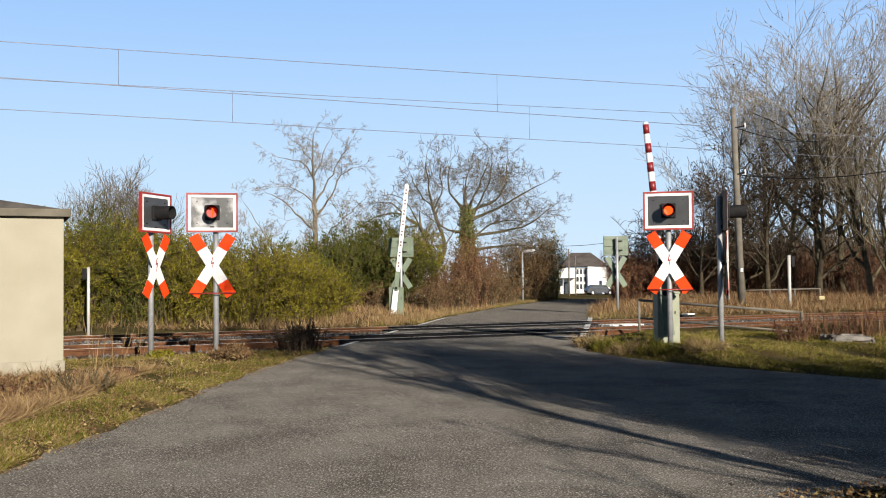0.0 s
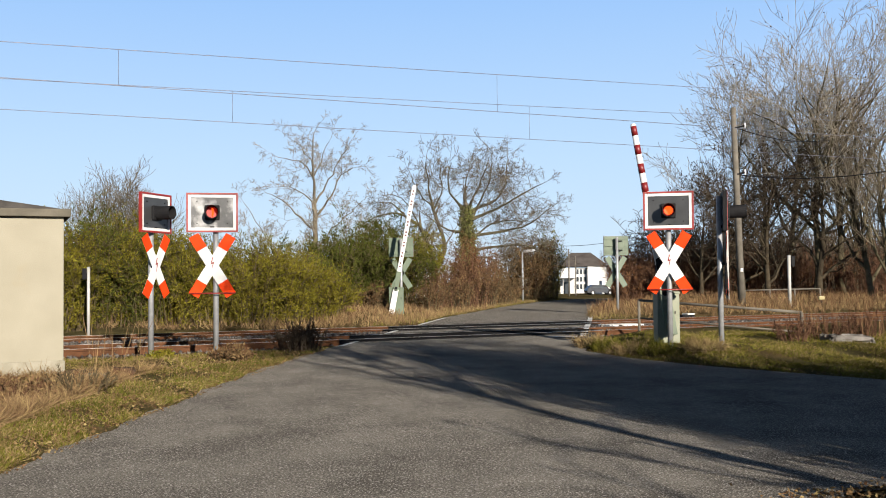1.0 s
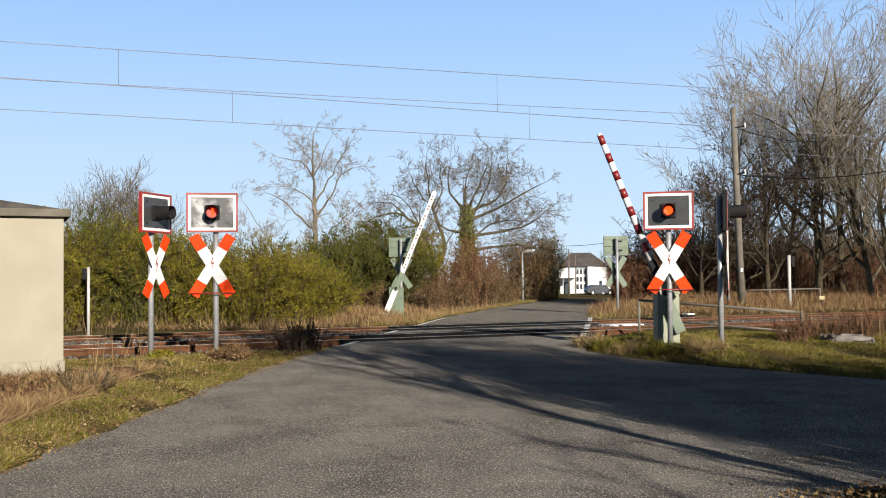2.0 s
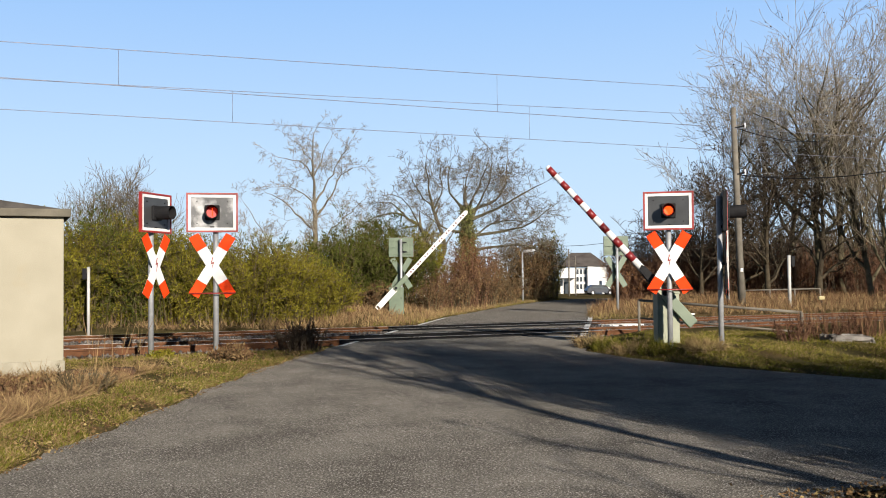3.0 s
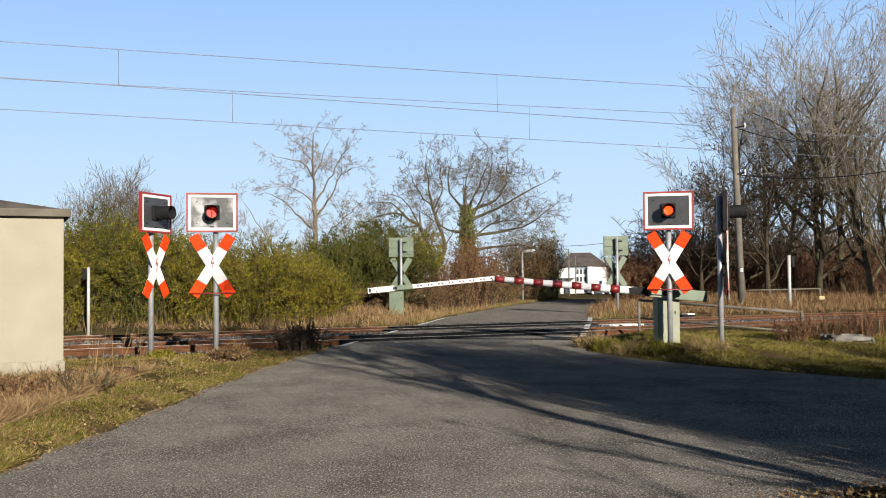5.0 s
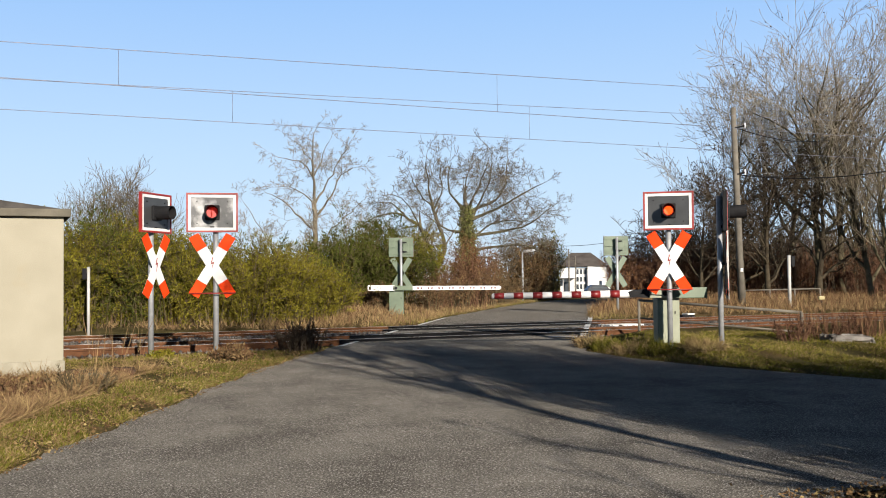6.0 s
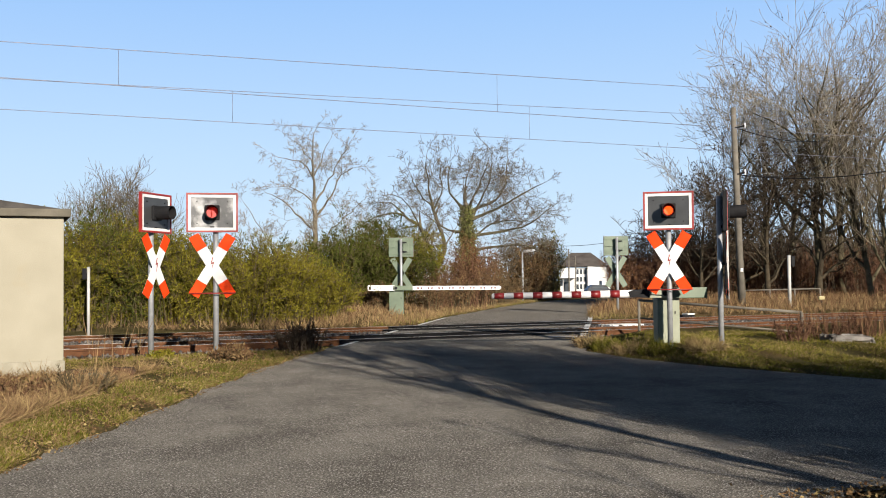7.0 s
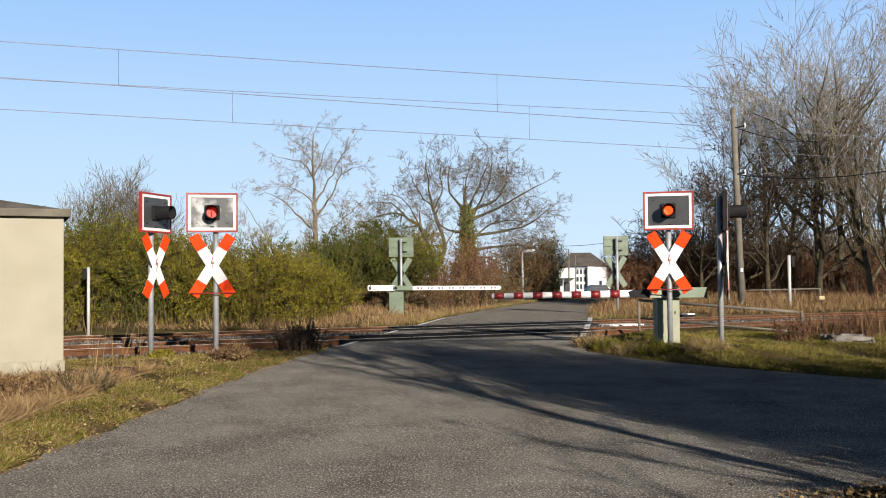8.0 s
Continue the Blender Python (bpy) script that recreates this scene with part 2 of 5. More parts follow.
def build_ground():
    xs = np.concatenate([-np.geomspace(16, 900, 26)[::-1], np.arange(-15.7, 15.8, 0.3), np.geomspace(16, 900, 26)])
    ys = np.concatenate([-np.geomspace(4, 300, 14)[::-1], np.arange(-3.6, 46, 0.3), np.geomspace(46.5, 1800, 40)])
    ground = place(new("ground", grid_mesh("ground", xs, ys, ground_z)), SOIL)
    tagged(ground, "brown winter soil under dry grass beside the road", "ground", kind="structure")
    rows = np.unique(np.concatenate([np.arange(-40, 130.1, 1.0), np.arange(6, 37, 0.2), RIGHT_Y, LEFT_Y]))
    t = np.linspace(0, 1, 41)
    lx, rx = np.interp(rows, LEFT_Y, LEFT_X), np.interp(rows, RIGHT_Y, RIGHT_X)
    wave = 0.05 * np.sin(rows * 3.1) + 0.03 * np.sin(rows * 7.7 + 1)
    gx = (lx + wave)[:, None] * (1 - t) + (rx - wave)[:, None] * t
    gy = np.repeat(rows[:, None], 41, 1)
    v = np.stack([gx, gy, road_z(gx, gy) + 0.012], -1).reshape(-1, 3)
    i = (np.arange(len(rows) - 1)[:, None] * 41 + np.arange(40)[None]).ravel()
    road = place(new("road", mesh_of("road", v, np.stack([i, i + 1, i + 42, i + 41], -1), True)), ASPHALT)
    tagged(road, "worn grey asphalt road rising to the level crossing", "road", kind="structure")


def on_track(t, s, z):
    """The place t metres along and s across the tracks; t is 0 abreast of the camera."""
    return ALONG * t + ACROSS * s + Vector((0, 0, z))


def build_tracks():
    turn = math.degrees(math.atan2(0.413, 0.911))
    for s in TRACKS:
        track = thing("railway_track", pose(*on_track(0, s, 0), 0, 0, turn), "rusty steel rails on wooden sleepers in ballast", "railway track", "tracks", "structure")
        for side in (-0.7525, 0.7525):
            bm = bmesh.new()
            outline = [(-0.07, -0.14), (0.07, -0.14), (0.07, -0.125), (0.012, -0.11), (0.012, -0.02), (0.034, -0.01), (0.034, 0.024), (0.028, 0.03), (-0.028, 0.03), (-0.034, 0.024), (-0.034, -0.01), (-0.012, -0.02), (-0.012, -0.11), (-0.07, -0.125)]
            prism(bm, outline, -110, 160)
            bmesh.ops.rotate(bm, cent=(0, 0, 0), matrix=Matrix.Rotation(radians(-90), 3, "Z"), verts=bm.verts)
            bmesh.ops.translate(bm, vec=(0, side, 0), verts=bm.verts)
            part("rail", bm, RUST, track)
            part("running_surface", box(bmesh.new(), (270, 0.05, 0.004), (25, side, 0.034)), RAILTOP, track)
        sl = bmesh.new()
        box(sl, (0.26, 2.5, 0.16), (0, 0, -0.225), bevel=0.012)
        first = part("sleeper", sl, SLEEPER, track)
        for k in range(-28, 62):
            o = first if k == -28 else new("sleeper", first.data)
            o.parent = track
            o.location = (k * 0.63, 0.0, random.uniform(-0.01, 0.01))
    v = []
    ts = np.linspace(-110, 160, 200)
    ss = [19.7, 20.2, 23.5, 27.0, 27.6]
    zs = [-0.30, -0.14, -0.02, -0.14, -0.32]
    for t in ts:
        v += [on_track(t, s, z) for s, z in zip(ss, zs)]
    i = (np.arange(199)[:, None] * 5 + np.arange(4)[None]).ravel()
    bed = place(new("ballast_bed", mesh_of("ballast_bed", np.array(v), np.stack([i, i + 1, i + 6, i + 5], -1))), BALLAST)
    tagged(bed, "brown stained gravel ballast under the tracks", "ballast", kind="structure")
    rng = np.random.default_rng(5)
    n = 16000
    t, s = rng.uniform(-16, 26, n), rng.uniform(19.6, 27.7, n)
    c = np.stack([0.911 * t - 0.413 * s, 0.413 * t + 0.911 * s, np.interp(s, ss, zs) + 0.015], -1)
    keep = off_road(c[:, 0], c[:, 1]) > 0.1
    c = c[keep]
    r = rng.uniform(0.025, 0.05, len(c))[:, None, None]
    octa = np.array([[1, 0, 0], [0, 1, 0], [-1, 0, 0], [0, -1, 0], [0, 0, 1], [0, 0, -1]], float)
    v = c[:, None] + (octa[None] + rng.normal(size=(len(c), 6, 3)) * 0.25) * r
    tri = np.array([[0, 1, 4], [1, 2, 4], [2, 3, 4], [3, 0, 4], [1, 0, 5], [2, 1, 5], [3, 2, 5], [0, 3, 5]])
    f = (np.arange(len(c))[:, None, None] * 6 + tri[None]).reshape(-1, 3)
    tagged(place(new("ballast_stones", mesh_of("ballast_stones", v.reshape(-1, 3), f)), STONE), "loose grey and brown ballast stones along the tracks", "gravel", kind="stuff")


def road_span(s):
    """Where along the track the road's edges lie at the distance s."""
    ts = np.linspace(-30, 60, 1801)
    x, y = 0.911 * ts - 0.413 * s, 0.413 * ts + 0.911 * s
    on = ts[off_road(x, y) < 0]
    return on.min(), on.max()


def build_crossing():
    deck = thing("crossing_deck", pose(0, 0, 0), "black rubber panels between and beside the rails", "crossing deck", kind="structure")
    turn = math.degrees(math.atan2(0.413, 0.911))
    for s in TRACKS:
        for a, b in ((-1.5, -0.795), (-0.71, 0.71), (0.795, 1.15)):
            t0, t1 = road_span(s + (a + b) / 2)
            n = 7
            w = (t1 - t0 + 0.5) / n
            for k in range(n):
                c = on_track(t0 - 0.25 + (k + 0.5) * w, s + (a + b) / 2, -0.014)
                part("rubber_panel", box(bmesh.new(), (w - 0.012, b - a, 0.09), c, (0, 0, turn), 0.006), RUBBER, deck)
    # white lines along both edges of the crossing
    for name, xs, ys, off in (("left", LEFT_X, LEFT_Y, 0.12), ("right", RIGHT_X, RIGHT_Y, 0.06)):
        rows = np.linspace(19.8 if name == "left" else 22.3, 34.5 if name == "left" else 36.5, 60)
        x = np.interp(rows, ys, xs) + off
        hw = 0.055 if name == "left" else 0.075
        v = np.concatenate([np.stack([x - hw, rows, road_z(x, rows) + 0.029], -1), np.stack([x + hw, rows, road_z(x, rows) + 0.029], -1)])
        i = np.arange(59)
        line = place(new("edge_line", mesh_of("edge_line", v, np.stack([i, i + 60, i + 61, i + 1], -1))), ROADPAINT)
        tagged(line, "worn white painted line along the crossing edge", "road marking", "edge lines", "structure")


build_ground()
build_tracks()
build_crossing()


# ---- level crossing signals ----
def bar_outline(half, width, angle):
    c, s = math.cos(angle), math.sin(angle)
    return [(x * c - z * s, x * s + z * c) for x, z in ((-width / 2, -half), (width / 2, -half), (width / 2, half), (-width / 2, half))]


def crossing_signal(at, yaw, label, board=None, guard=True, back=False, lean=0.0, tube=False, shift=0.0, cased=False, post_y=0.10, out=0.0):
    """A post with a flashing light on a framed board over a St Andrew's cross; it faces -y before the turn."""
    sig = thing("crossing_signal", pose(*at, 0, lean, yaw), label, "crossing signal", "crossing signals")
    part("post", rod(rod(bmesh.new(), (shift, post_y, -0.35), (shift, post_y, 2.75), 0.05, seg=18), (shift, post_y, 2.75), (shift, post_y, 2.78), 0.053, seg=18), GALV, sig)
    part("footing", box(bmesh.new(), (0.32, 0.32, 0.3), (shift, post_y, -0.30), bevel=0.02), CONCRETE, sig)
    W, H, zc = 0.92, 0.72, 2.48
    plate = part("board", box(bmesh.new(), (W - 0.02, 0.03, H - 0.02), (0, 0.01, zc), bevel=0.004), board or BOARDGREY, sig, "dark grey weathered board")
    red = bmesh.new()
    for sx in (-1, 1):
        box(red, (0.032, 0.06, H), (sx * (W / 2 - 0.016), 0, zc), bevel=0.004)
        box(red, (W - 0.066, 0.06, 0.032), (0, 0, zc + sx * (H / 2 - 0.016)), bevel=0.004)
    part("frame", red, DARKRED, sig, "chipped red frame")
    wh = bmesh.new()
    for sx in (-1, 1):
        box(wh, (0.05, 0.012, H - 0.07), (sx * (W / 2 - 0.06), -0.012, zc))
        box(wh, (W - 0.175, 0.012, 0.05), (0, -0.012, zc + sx * (H / 2 - 0.06)))
    part("white_border", wh, WHITE, sig)
    for sx in (-1, 1):
        for sz in (-1, 1):
            part("bolt", rod(bmesh.new(), (sx * 0.27, -0.02, zc + sz * 0.2), (sx * 0.27, 0.0, zc + sz * 0.2), 0.011, seg=6), BLACK, plate)
    if cased:
        # black stands in for the board's unlit back and covers the frame edge
        part("unlit_cover", box(bmesh.new(), (W + 0.012, 0.075, H + 0.012), (0, 0.015, zc), bevel=0.006), BLACK, sig)
    if back:
        bk = bmesh.new()
        for dz in (-0.25, 0.0, 0.25):
            box(bk, (W - 0.1, 0.04, 0.05), (0, 0.05, zc + dz), bevel=0.005)
        part("back_brace", bk, GREENPAINT, sig)
        part("back_sheet", box(bmesh.new(), (W - 0.004, 0.012, H - 0.004), (0, 0.036, zc), bevel=0.003), GREENPAINT, sig, "grey-green painted back")
        part("lamp_case", box(bmesh.new(), (0.2, 0.07, 0.36), (-0.17, 0.075, zc + 0.0), bevel=0.012), GREENPAINT, sig)
        for dz in (-0.17, 0.17):
            part("clamp", box(bmesh.new(), (0.26, 0.03, 0.04), (-0.08, post_y - 0.06, zc + dz), bevel=0.004), BLACK, sig)
    # lamp
    lamp = part("lamp_housing", box(bmesh.new(), (0.27, 0.05, 0.27), (0, -0.03 - out, zc), bevel=0.02), BLACK, sig)
    part("lens", rod(bmesh.new(), (0, -0.07 - out, zc), (0, -0.05 - out, zc), 0.098, 0.104, 28), LENSRED if tube or back else DIM, lamp, "dark red glass lens")
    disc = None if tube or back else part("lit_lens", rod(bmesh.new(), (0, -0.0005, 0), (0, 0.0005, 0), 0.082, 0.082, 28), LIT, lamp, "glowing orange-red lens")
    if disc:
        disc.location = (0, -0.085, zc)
    vis = bmesh.new()
    n = 20
    rim = []
    for y, r in ((-0.055, 0.114), (-0.36 if tube else -0.27, 0.119)):
        for rr in (r, r + 0.006):
            rim.append([vis.verts.new((rr * math.cos(a), y - out, zc + rr * math.sin(a))) for a in np.linspace(radians(-88), radians(268), n)])
    for p, q in ((0, 2), (3, 1), (1, 0), (2, 3)):
        for k in range(n - 1):
            vis.faces.new((rim[p][k], rim[p][k + 1], rim[q][k + 1], rim[q][k]))
    bmesh.ops.recalc_face_normals(vis, faces=vis.faces)
    part("visor", vis, BLACK, lamp)
    # cross
    half, width, tilt, cz = 0.635, 0.195, radians(31.5), 1.515
    col = GREENPAINT if back else None
    for k, sg in enumerate((1, -1)):
        y = -0.01 - 0.014 * k
        o = [(x, z + cz) for x, z in bar_outline(half, width, sg * tilt)]
        bar = part("cross_bar", prism(bmesh.new(), o, y, y + (0.003 if cased else 0.012)), WHITE, sig)
        for e in (-1, 1):
            c, s = math.cos(sg * tilt), math.sin(sg * tilt)
            mid = (half - 0.14) * e
            pts = [(x * c - z * s, x * s + z * c + cz) for x, z in ((-width / 2 - 0.001, mid - 0.142), (width / 2 + 0.001, mid - 0.142), (width / 2 + 0.001, mid + 0.142), (-width / 2 - 0.001, mid + 0.142))]
            part("red_tip", prism(bmesh.new(), pts, y - 0.002, y + (0.002 if cased else 0.010)), ORANGE, bar)
        if back or cased:
            wide = [(x, z + cz) for x, z in bar_outline(half + 0.003, width + 0.008, sg * tilt)]
            # where cased, black colour stands in for the unlit backs of the bars
            part("bar_back", prism(bmesh.new(), wide, y + (0.004 if cased else 0.013), y + 0.017 + 0.014 * k), BLACK if cased else GREENPAINT, bar, "back coloured black for its unlit side" if cased else "grey-green painted back")
    bolt = [(0.005, 0.13), (-0.03, 0.0), (0.012, 0.015), (-0.012, -0.12), (0.035, 0.045), (-0.008, 0.03), (0.022, 0.13)]
    part("lightning_sign", prism(bmesh.new(), [(x - 0.002, z + cz + 0.02) for x, z in bolt], -0.032, -0.0245), DARKRED, sig, "thin red lightning flash")
    for bz in (cz, 2.2):
        part("bracket", box(bmesh.new(), (0.08, 0.1, 0.06), (0, 0.04, bz)), BLACK, sig)
    if guard:
        part("guard_bar", rod(bmesh.new(), (-0.41, -0.05, 1.01), (0.41, -0.05, 1.01), 0.012, seg=8), DARKRED, sig)
    return sig, disc


REFLECT = material("dark_reflector", (0.060, 0.007, 0.006), (0.095, 0.012, 0.010), 9.0, 0.3)
WIRE = material("grey_wire", (0.10, 0.10, 0.12), (0.16, 0.16, 0.19), 3.0, 0.5, 0, 0.5)


def barrier(at, sign, boom_len, tail, plain, label, cx=0.0, cw=0.52):
    """A half barrier: a cabinet with a boom that turns on it; sign -1 points to -x, 1 to +x. Returns the boom."""
    gate = thing("crossing_barrier", pose(*at), label, "barrier", "barriers")
    paint = GREENPAINT if plain else PALEGREEN
    cab = part("cabinet", box(bmesh.new(), (cw, 0.40, 0.93), (cx, 0, 0.385), bevel=0.015), paint, gate)
    part("lid", box(bmesh.new(), (cw + 0.02, 0.42, 0.05), (cx, 0, 0.875), bevel=0.012), paint, cab)
    part("access_door", box(bmesh.new(), (cw - 0.12, 0.012, 0.62), (cx, -0.204, 0.42), bevel=0.004), paint, cab)
    part("handle", box(bmesh.new(), (0.02, 0.02, 0.05), (cx + cw / 2 - 0.09, -0.214, 0.5), bevel=0.006), BLACK, cab)
    part("shaft", rod(bmesh.new(), (0, -0.34, 0.87), (0, 0.3, 0.87), 0.05, seg=14), BLACK, gate)
    boom = part("boom", rod(bmesh.new(), (sign * 0.55, 0, 0), (sign * boom_len, 0, 0), 0.072, 0.055, 18), WHITE, gate, "white beam")
    boom.location = (0, -0.28, 0.87)
    if plain:
        boom.data = bpy.data.meshes.new("boom")
        bm = bmesh.new()
        box(bm, (boom_len - 0.5, 0.06, 0.15), (sign * (boom_len + 0.5) / 2, 0, 0), bevel=0.02)
        bm.to_mesh(boom.data)
        bm.free()
        boom.data.materials.append(WHITE)
        for k in range(8):
            for d in (-0.06, 0.06):
                x = sign * (0.85 + k * (boom_len - 1.1) / 7 + d)
                part("reflector", rod(bmesh.new(), (x, -0.034, 0), (x, -0.028, 0), 0.034, seg=10), REFLECT, boom)
    else:
        n, a0, step = 7, 0.855, 0.182
        for k in range(n):
            x0 = a0 + 2 * k * step
            r = 0.0735 - 0.017 * (x0 - 0.55) / (boom_len - 0.55)
            part("red_band", rod(bmesh.new(), (sign * x0, 0, 0), (sign * (x0 + step), 0, 0), r + 0.001, r - 0.0005, 18), BOOMRED, boom)
    part("end_cap", rod(bmesh.new(), (sign * boom_len, 0, 0), (sign * (boom_len + 0.03), 0, 0), 0.055, 0.03, 18), WHITE, boom)
    if plain:
        part("boom_socket", box(bmesh.new(), (0.72, 0.10, 0.17), (sign * 0.24, 0, 0), bevel=0.015), paint, boom)
    else:
        part("boom_socket", box(bmesh.new(), (0.42, 0.11, 0.18), (sign * 0.09, 0, 0), bevel=0.015), paint, boom)
        # black here stands in for shade on the bracket, not its own colour
        part("shaded_clamp", prism(bmesh.new(), [(sign * 0.30, -0.085), (sign * 0.66, -0.058), (sign * 0.70, 0.035), (sign * 0.62, 0.066), (sign * 0.30, 0.088)], -0.078, 0.078), BLACK, boom, "tapered clamp at the root of the beam, blackened for the shade on it")
    wt = box(bmesh.new(), (tail - 0.05, 0.10, 0.20), (-sign * (tail + 0.05) / 2, 0, 0), bevel=0.015)
    part("counterweight", wt, GREENPAINT if not plain else WHITE, boom)
    if plain:
        part("end_mark", box(bmesh.new(), (0.07, 0.105, 0.12), (-sign * (tail - 0.08), 0, 0)), BLACK, boom)
    return boom


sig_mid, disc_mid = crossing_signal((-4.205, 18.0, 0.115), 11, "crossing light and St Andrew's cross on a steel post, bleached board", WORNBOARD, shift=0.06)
sig_turned, disc_turned = crossing_signal((-5.24, 18.0, 0.115), 71, "crossing light and St Andrew's cross turned towards the side road", None, False, tube=True)
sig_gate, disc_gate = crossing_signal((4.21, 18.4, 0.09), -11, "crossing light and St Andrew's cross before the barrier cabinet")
sig_side, disc_side = crossing_signal((5.26, 18.4, 0.06), 77, "crossing light and St Andrew's cross seen edge-on in the verge", None, False, tube=True, cased=True, out=0.03)
sig_far_a, disc_far_a = crossing_signal((-1.56, 36.8, 0.10), 180, "back of a crossing light behind the far barrier", None, False, True, post_y=0.22)
sig_far_b, disc_far_b = crossing_signal((6.44, 36.8, 0.07), 180, "back of a crossing light beside the far verge", None, False, True, post_y=0.22)
boom_near = barrier((4.18, 18.98, 0.16), -1, 3.24, 0.80, False, "pale green barrier cabinet with a red and white boom", 0.09, 0.42)
boom_far = barrier((-1.70, 35.8, 0.20), 1, 3.74, 1.02, True, "grey-green barrier cabinet with a white boom")


ROOFFELT = material("roofing_felt", (0.030, 0.029, 0.027), (0.078, 0.071, 0.066), 4.0, 0.9, 0.006)


def hut():
    # the wall is set back 2 cm behind the plinth
    h = thing("relay_hut", pose(-5.80, 15.1, -0.2, 0, 0, 24.4), "cream rendered hut with a flat concrete roof and stained plinth", "hut")
    part("wall", box(bmesh.new(), (4.0, 3.4, 2.35), (-2.0, 1.7, 1.38), bevel=0.01), RENDER, h)
    part("plinth", box(bmesh.new(), (4.04, 3.44, 0.75), (-2.0, 1.7, -0.02), bevel=0.015), PLINTH, h)
    part("roof_slab", box(bmesh.new(), (4.2, 3.6, 0.12), (-2.0, 1.7, 2.60), bevel=0.015), CONCRETE, h)
    bm = prism(bmesh.new(), [(-4.1, 2.66), (0.05, 2.66), (-1.0, 2.80), (-2.0, 2.86), (-3.2, 2.80)], 0.02, 3.4)
    part("roof_cover", bm, ROOFFELT, h, "dark roofing felt")


hut()


# ---- overhead wires ----
def wires():
    for s, spots in ((TRACKS[0], [-3.0]), (TRACKS[1], [-0.2])):
        w = thing("overhead_line", pose(0, 0, 0), "catenary wire and contact wire with droppers over the track", "overhead line", "overhead lines")
        lo, hi, dr = [], [], []
        ts = np.linspace(-60, 110, 120)
        zl = lambda t: 5.48
        zh = lambda t: 6.24 + 0.016 * (t - 2) + 0.0002 * (t - 2) ** 2
        for a, b in zip(ts[:-1], ts[1:]):
            lo.append((*on_track(a, s, zl(a)), *on_track(b, s, zl(b)), 0.008, 0.008))
            hi.append((*on_track(a, s, zh(a)), *on_track(b, s, zh(b)), 0.0075, 0.0075))
        for k in range(-5, 8):
            t = (2.34 if s < 23 else 5.6) + k * (8.97 if s < 23 else 8.82)
            part("dropper", rod(bmesh.new(), on_track(t, s, zl(t)), on_track(t, s, zh(t)), 0.005, seg=6), WIRE, w)
        place(new("contact_wire", tubes("contact_wire", lo, 5)), WIRE, w)
        place(new("carrier_wire", tubes("carrier_wire", hi, 5)), WIRE, w)


wires()


# ---- posts, railings and other trackside things ----
OLDWOOD = material("grey_weathered_wood", (0.078, 0.069, 0.056), (0.161, 0.146, 0.123), 3.0, 0.85, 0.006)
WHITEPOST = material("white_post_paint", (0.251, 0.245, 0.227), (0.359, 0.353, 0.334), 3.0, 0.6, stain=(0.239, 0.221, 0.191), stain_at=0.66)
WALLWHITE = material("white_house_wall", (0.490, 0.482, 0.466), (0.569, 0.561, 0.545), 0.6, 0.85)
ROOFGREY = material("grey_brown_roof", (0.060, 0.051, 0.046), (0.101, 0.090, 0.084), 0.8, 0.85)
WINDOWDARK = material("dark_window_pane", (0.03, 0.035, 0.04), (0.07, 0.08, 0.09), 0.5, 0.15)
CARPAINT = material("dark_car_paint", (0.015, 0.018, 0.024), (0.03, 0.034, 0.042), 0.5, 0.25)
YELLOW = material("yellow_paint", (0.251, 0.209, 0.090), (0.329, 0.281, 0.144), 5.0, 0.6)


def at_ground(x, y, dz=0.0):
    return (x, y, float(ground_z(x, y)) + dz)


def marker_post(x, y, height, side, label, r=0.05, box_size=(0.16, 0.14, 0.34)):
    p = thing("signal_post", pose(*at_ground(x, y)), label, "post", "trackside posts")
    part("pole", rod(bmesh.new(), (0, 0, -0.3), (0, 0, height), r, seg=12), WHITEPOST, p)
    part("cap", rod(bmesh.new(), (0, 0, height), (0, 0, height + 0.02), r * 1.1, r * 0.6, 12), GALV, p)
    if box_size:
        part("signal_box", box(bmesh.new(), box_size, (side * (r + box_size[0] / 2), 0, height - box_size[2] / 2 - 0.02), bevel=0.015), BLACK, p)


marker_post(-9.62, 26.8, 1.82, -1, "pale post with a dark box beyond the tracks", 0.042, (0.11, 0.12, 0.30))
marker_post(14.0, 40.0, 2.05, 1, "white post with a black signal box beyond the tracks", 0.07, (0.15, 0.14, 0.42))
marker_post(11.78, 41.0, 3.0, 1, "grey post beside the wooden pole", 0.075, None)


